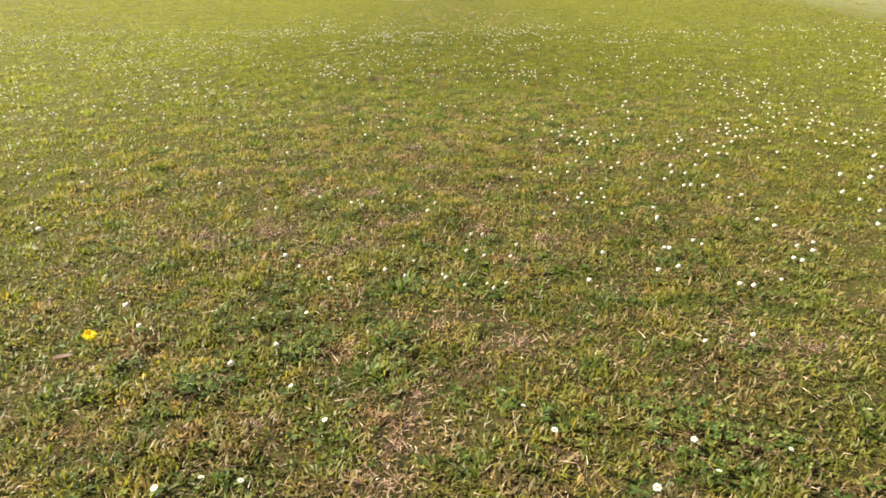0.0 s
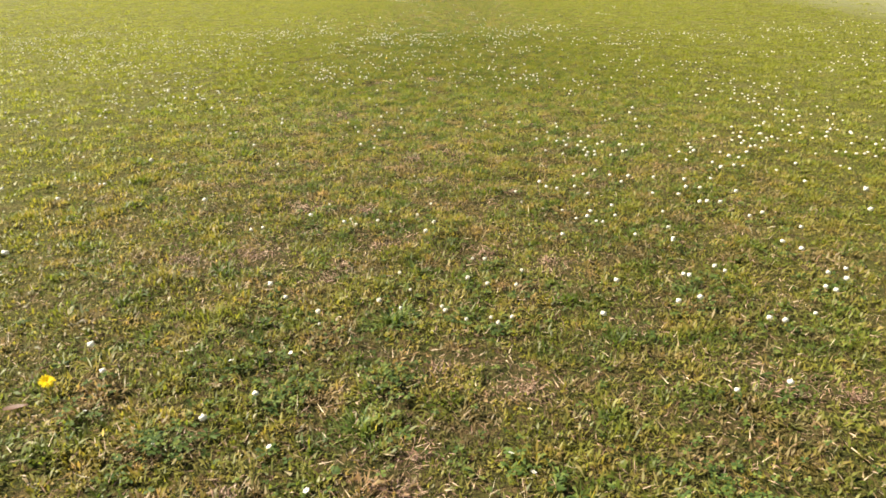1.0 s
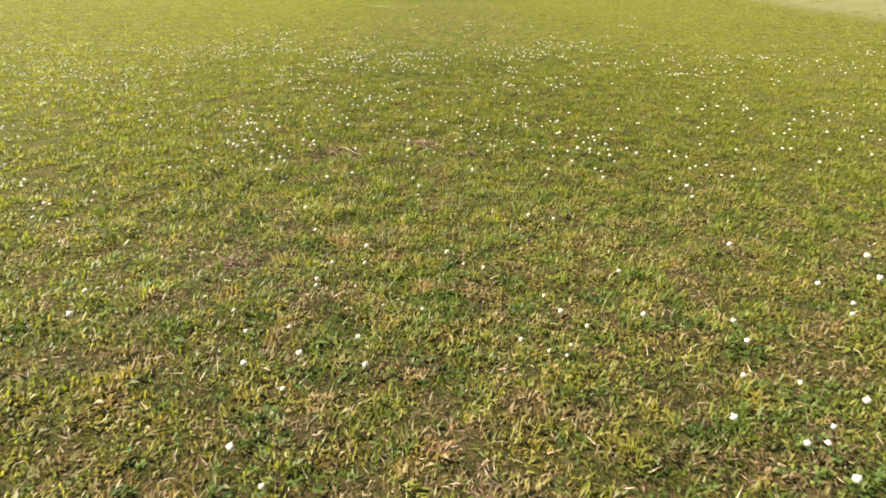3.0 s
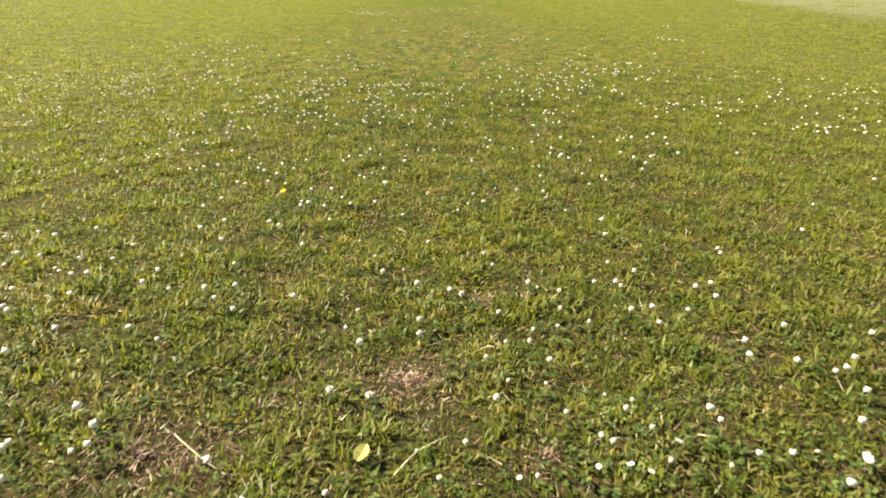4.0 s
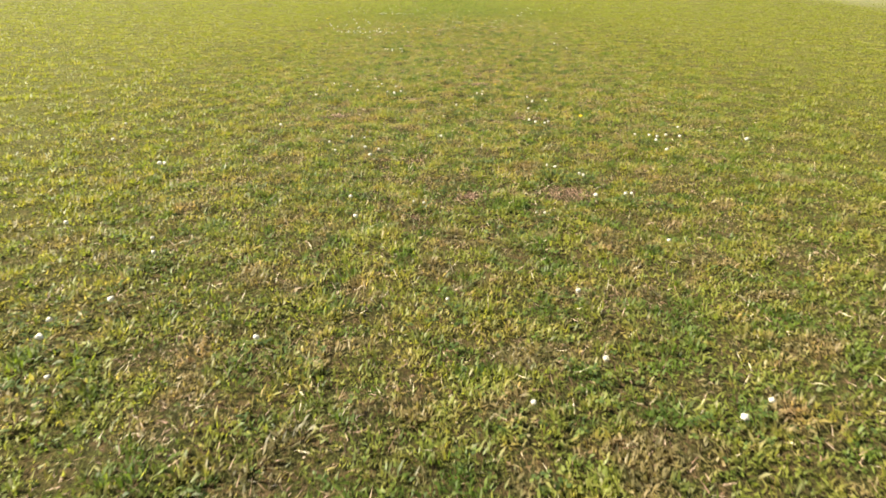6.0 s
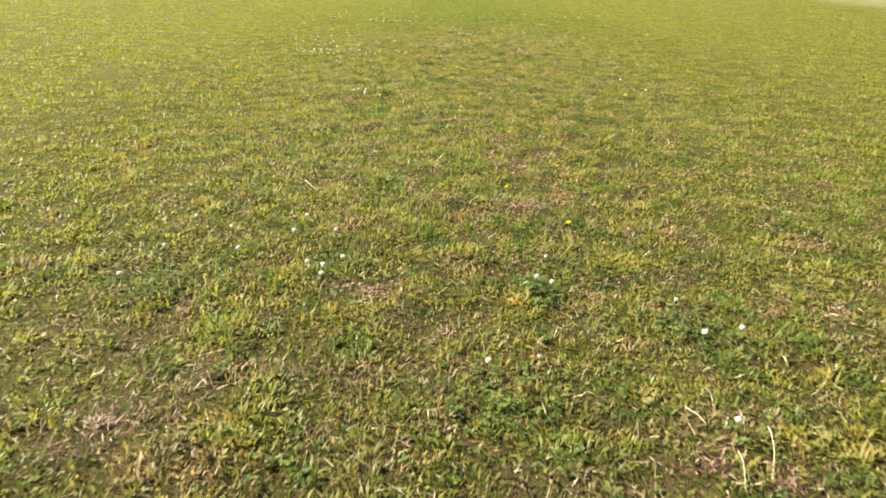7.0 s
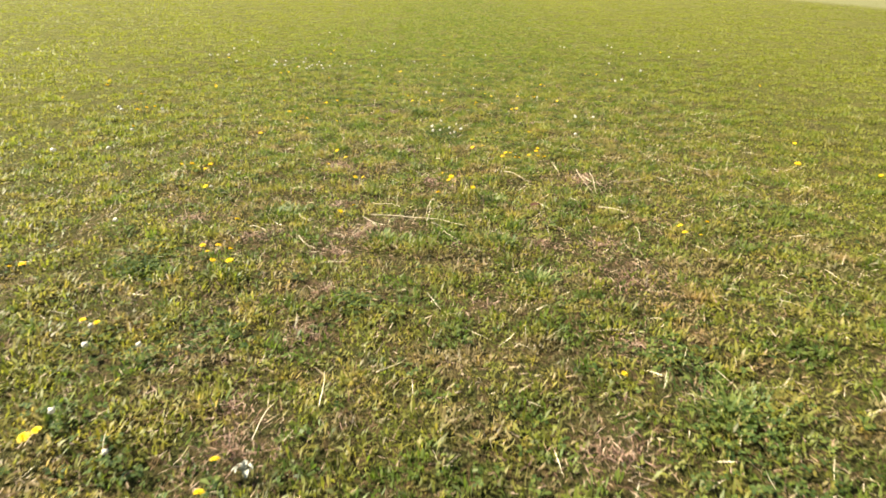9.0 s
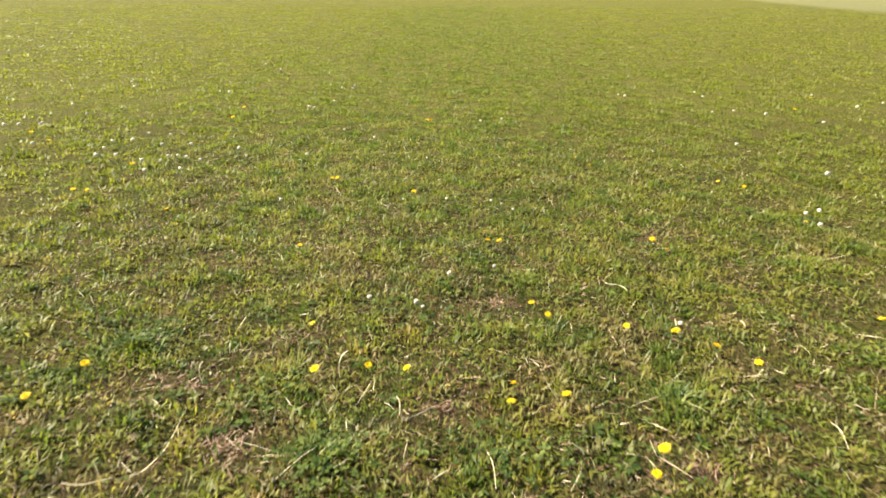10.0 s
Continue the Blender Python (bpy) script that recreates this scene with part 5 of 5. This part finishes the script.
def standing_stalk(px, py, height, seed):
    """A dry seed stalk that still stands, bent a little at its top."""
    r = random.Random(seed)
    bm = bmesh.new()
    rings = []
    lean = Vector((r.uniform(-0.2, 0.2), r.uniform(-0.25, 0.1), 1.0))
    for k in range(8):
        f = k / 7
        mid = lean * (height * f) + Vector((0.25, 0.1, -0.12)) * (height * f ** 3 * r.uniform(0.9, 1.1))
        wide = 0.0010 * (1.1 - 0.5 * f) + (0.0009 if k in (5, 6) else 0.0)
        rings.append([bm.verts.new(mid + Vector((math.cos(a) * wide, math.sin(a) * wide, 0))) for a in (0, 1.57, 3.14, 4.71)])
    for lo, hi in zip(rings, rings[1:]):
        for k in range(4):
            bm.faces.new((lo[k], lo[(k + 1) % 4], hi[(k + 1) % 4], hi[k]))
    me = bpy.data.meshes.new("dry_stalk")
    bm.to_mesh(me)
    bm.free()
    me.materials.append(STALK)
    ob = tagged(new("dry_stalk", me), "pale dry seed stalk standing up out of the grass", "straw", "dry stalks on the lawn")
    ob.matrix_basis = pose(px, py, float(ground_z(px, py)))
    return ob


for k, (px, py, height) in enumerate([(-0.23, 18.64, 0.12), (-0.21, 27.45, 0.075), (-0.53, 27.43, 0.065), (-0.16, 25.09, 0.06), (-0.04, 24.97, 0.08)]):
    standing_stalk(px, py, height, 70 + k)
n = 13000
x, y = rng.uniform(-1.9, 1.9, n), rng.uniform(Y0, Y1, n)
keep = rng.random(n) < np.where(y > 13, 0.8, 0.16)
x, y = x[keep], y[keep]
n = len(x)
blades("straw", x, y, rng.uniform(0.02, 0.075, n) * rng.uniform(0.6, 1.0, n), rng.uniform(0.0008, 0.0017, n), rng.uniform(0.7, 1.5, n), rng.uniform(-0.5, 0.6, n),
       STALK, "thin bleached straw stems poking out of the turf", "straw", lift=0.014)

n = 1150
x, y = rng.uniform(-1.7, 1.7, n), rng.normal(25.9, 1.3, n)
keep = rng.random(n) < np.where(x > 0.3, 1.0, 0.6)
x, y = x[keep], y[keep]
n = len(x)
blades("straw", x, y, rng.uniform(0.04, 0.12, n), rng.uniform(0.0008, 0.0016, n), rng.uniform(1.1, 1.55, n), rng.uniform(-0.15, 0.15, n),
       STALK, "longer bleached straws lying on the drier turf", "straw", lift=0.018)


# ---- darker tufts of longer grass ----
def tuft_points(px, py, r, g):
    """A clump of longer, darker blades that lean outwards: five points a blade."""
    m = int(2600 * r)
    turn, far = g.uniform(0, 2 * np.pi, m), r * np.abs(g.normal(0, 0.55, m))
    bx, by = px + far * np.cos(turn), py + far * np.sin(turn)
    way = turn + g.normal(0, 0.7, m)
    long, wide, lean = g.uniform(0.022, 0.054, m), g.uniform(0.0025, 0.0060, m), g.uniform(0.2, 1.2, m)
    root = np.stack([bx, by, ground_z(bx, by) - 0.004], 1)
    d = np.stack([np.cos(way), np.sin(way), np.zeros(m)], 1)
    side = np.stack([-np.sin(way), np.cos(way), np.zeros(m)], 1) * (wide / 2)[:, None]
    up = np.array([0, 0, 1.0])
    mid = root + (long * 0.55)[:, None] * (np.sin(lean)[:, None] * d + np.cos(lean)[:, None] * up)
    tip = mid + (long * 0.45)[:, None] * (np.sin(lean + 0.6)[:, None] * d + np.cos(lean + 0.6)[:, None] * up)
    return np.stack([root - side, root + side, mid + side, mid - side, tip], 1).reshape(-1, 3)


TUFTS = [(-0.89, 24.39, 0.08), (0.65, 23.66, 0.13), (0.60, 23.25, 0.09), (-0.39, 22.89, 0.10), (0.68, 21.75, 0.09), (-0.70, 20.03, 0.12),
         (-0.44, 18.49, 0.08), (-0.16, 2.07, 0.07), (-0.19, 1.54, 0.06), (-0.25, 25.95, 0.08), (-0.37, 9.98, 0.10), (0.33, 24.36, 0.07),
         (-0.61, 24.96, 0.12), (0.23, 25.13, 0.10), (-0.18, 24.68, 0.08), (0.23, 24.67, 0.10), (-0.20, 27.15, 0.11), (-0.76, 27.59, 0.13), (0.55, 27.36, 0.10)]
verts = np.concatenate([tuft_points(*tuft, rng) for tuft in TUFTS])
m = len(verts) // 5
flat = (np.arange(m)[:, None] * 5 + np.array([0, 1, 2, 3, 3, 2, 4])).ravel()
tagged(new("grass_tufts", mesh_from("grass_tufts", verts, flat, np.tile([4, 3], m), TUFT)), "dark green tufts of longer grass in the lawn", "grass", kind="stuff")


# ---- fallen leaves ----
def fallen_leaf(px, py, size, turn, mat, label, slim=0.30):
    """A curled dry leaf lying on the turf, with a short stalk."""
    bm = bmesh.new()
    rows = []
    for k in range(7):
        f = k / 6
        half = size * slim * math.sin(math.pi * min(1.0, 0.08 + 0.92 * f)) ** 0.8 + 0.0006
        rise = 0.25 * size * (f - 0.5) ** 2
        rows.append([bm.verts.new((size * (f - 0.5), half * s, rise + abs(s) * half * 0.45 + 0.02 * size * math.sin(5 * f + s))) for s in (-1, -0.5, 0, 0.5, 1)])
    for lo, hi in zip(rows, rows[1:]):
        for k in range(4):
            bm.faces.new((lo[k], hi[k], hi[k + 1], lo[k + 1]))
    base = bm.verts[:][2]
    stalk_side = [bm.verts.new((-size * 0.8, s * 0.0008, 0.03 * size)) for s in (-1, 1)]
    bm.faces.new((base, *stalk_side))
    me = bpy.data.meshes.new("fallen_leaf")
    bm.to_mesh(me)
    bm.free()
    me.materials.append(mat)
    ob = new("fallen_leaf", me)
    ob.matrix_basis = pose(px, py, float(ground_z(px, py)) + 0.026, 8, -10, turn)
    mod = ob.modifiers.new("thickness", 'SOLIDIFY')
    mod.thickness = 0.0006
    return tagged(ob, label, "leaf", "fallen leaves on the lawn")


fallen_leaf(-0.42, 26.82, 0.055, 150, DEAD_LEAF, "curled brown dead leaf lying on the grass")
fallen_leaf(-1.00, 1.61, 0.060, 6, DEAD_LEAF, "dark brown dry leaf lying in the turf", 0.14)
fallen_leaf(-0.26, 6.65, 0.044, 70, YELLOW_LEAF, "small yellowed leaf lying among the clover")


def withered_weed(px, py, label):
    """A small grey weed, dried up: curled leaves that lie round one crown."""
    r = random.Random(31)
    root = tagged(new("withered_weed"), label, "weed")
    root.matrix_basis = pose(px, py, float(ground_z(px, py)) + 0.016)
    for k in range(9):
        bm = bmesh.new()
        long, wide, a = r.uniform(0.016, 0.028), r.uniform(0.007, 0.011), k * 0.72 + r.uniform(-0.25, 0.25)
        rows = []
        for f in (0.0, 0.3, 0.6, 0.85, 1.0):
            half = wide * 0.5 * (0.25 + math.sin(math.pi * min(0.92, 0.12 + 0.85 * f)))
            rows.append([bm.verts.new((long * f, half * c, 0.012 * math.sin(2.4 * f) + abs(c) * half * 0.8 + 0.0012 * math.sin(9 * f + k))) for c in (-1, 0, 1)])
        for lo, hi in zip(rows, rows[1:]):
            for c in (0, 1):
                bm.faces.new((lo[c], hi[c], hi[c + 1], lo[c + 1]))
        leaf = part("leaf", bm, GREY_LEAF, root)
        leaf.matrix_basis = pose(0, 0, 0.0012 * k, r.uniform(-25, 25), r.uniform(-15, 10), math.degrees(a))
    return root


withered_weed(-0.29, 23.44, "pale grey withered weed with curled leaves on the grass")
fallen_leaf(0.38, 25.02, 0.040, 15, DEAD_LEAF, "small reddish brown dry leaf between the grass blades")
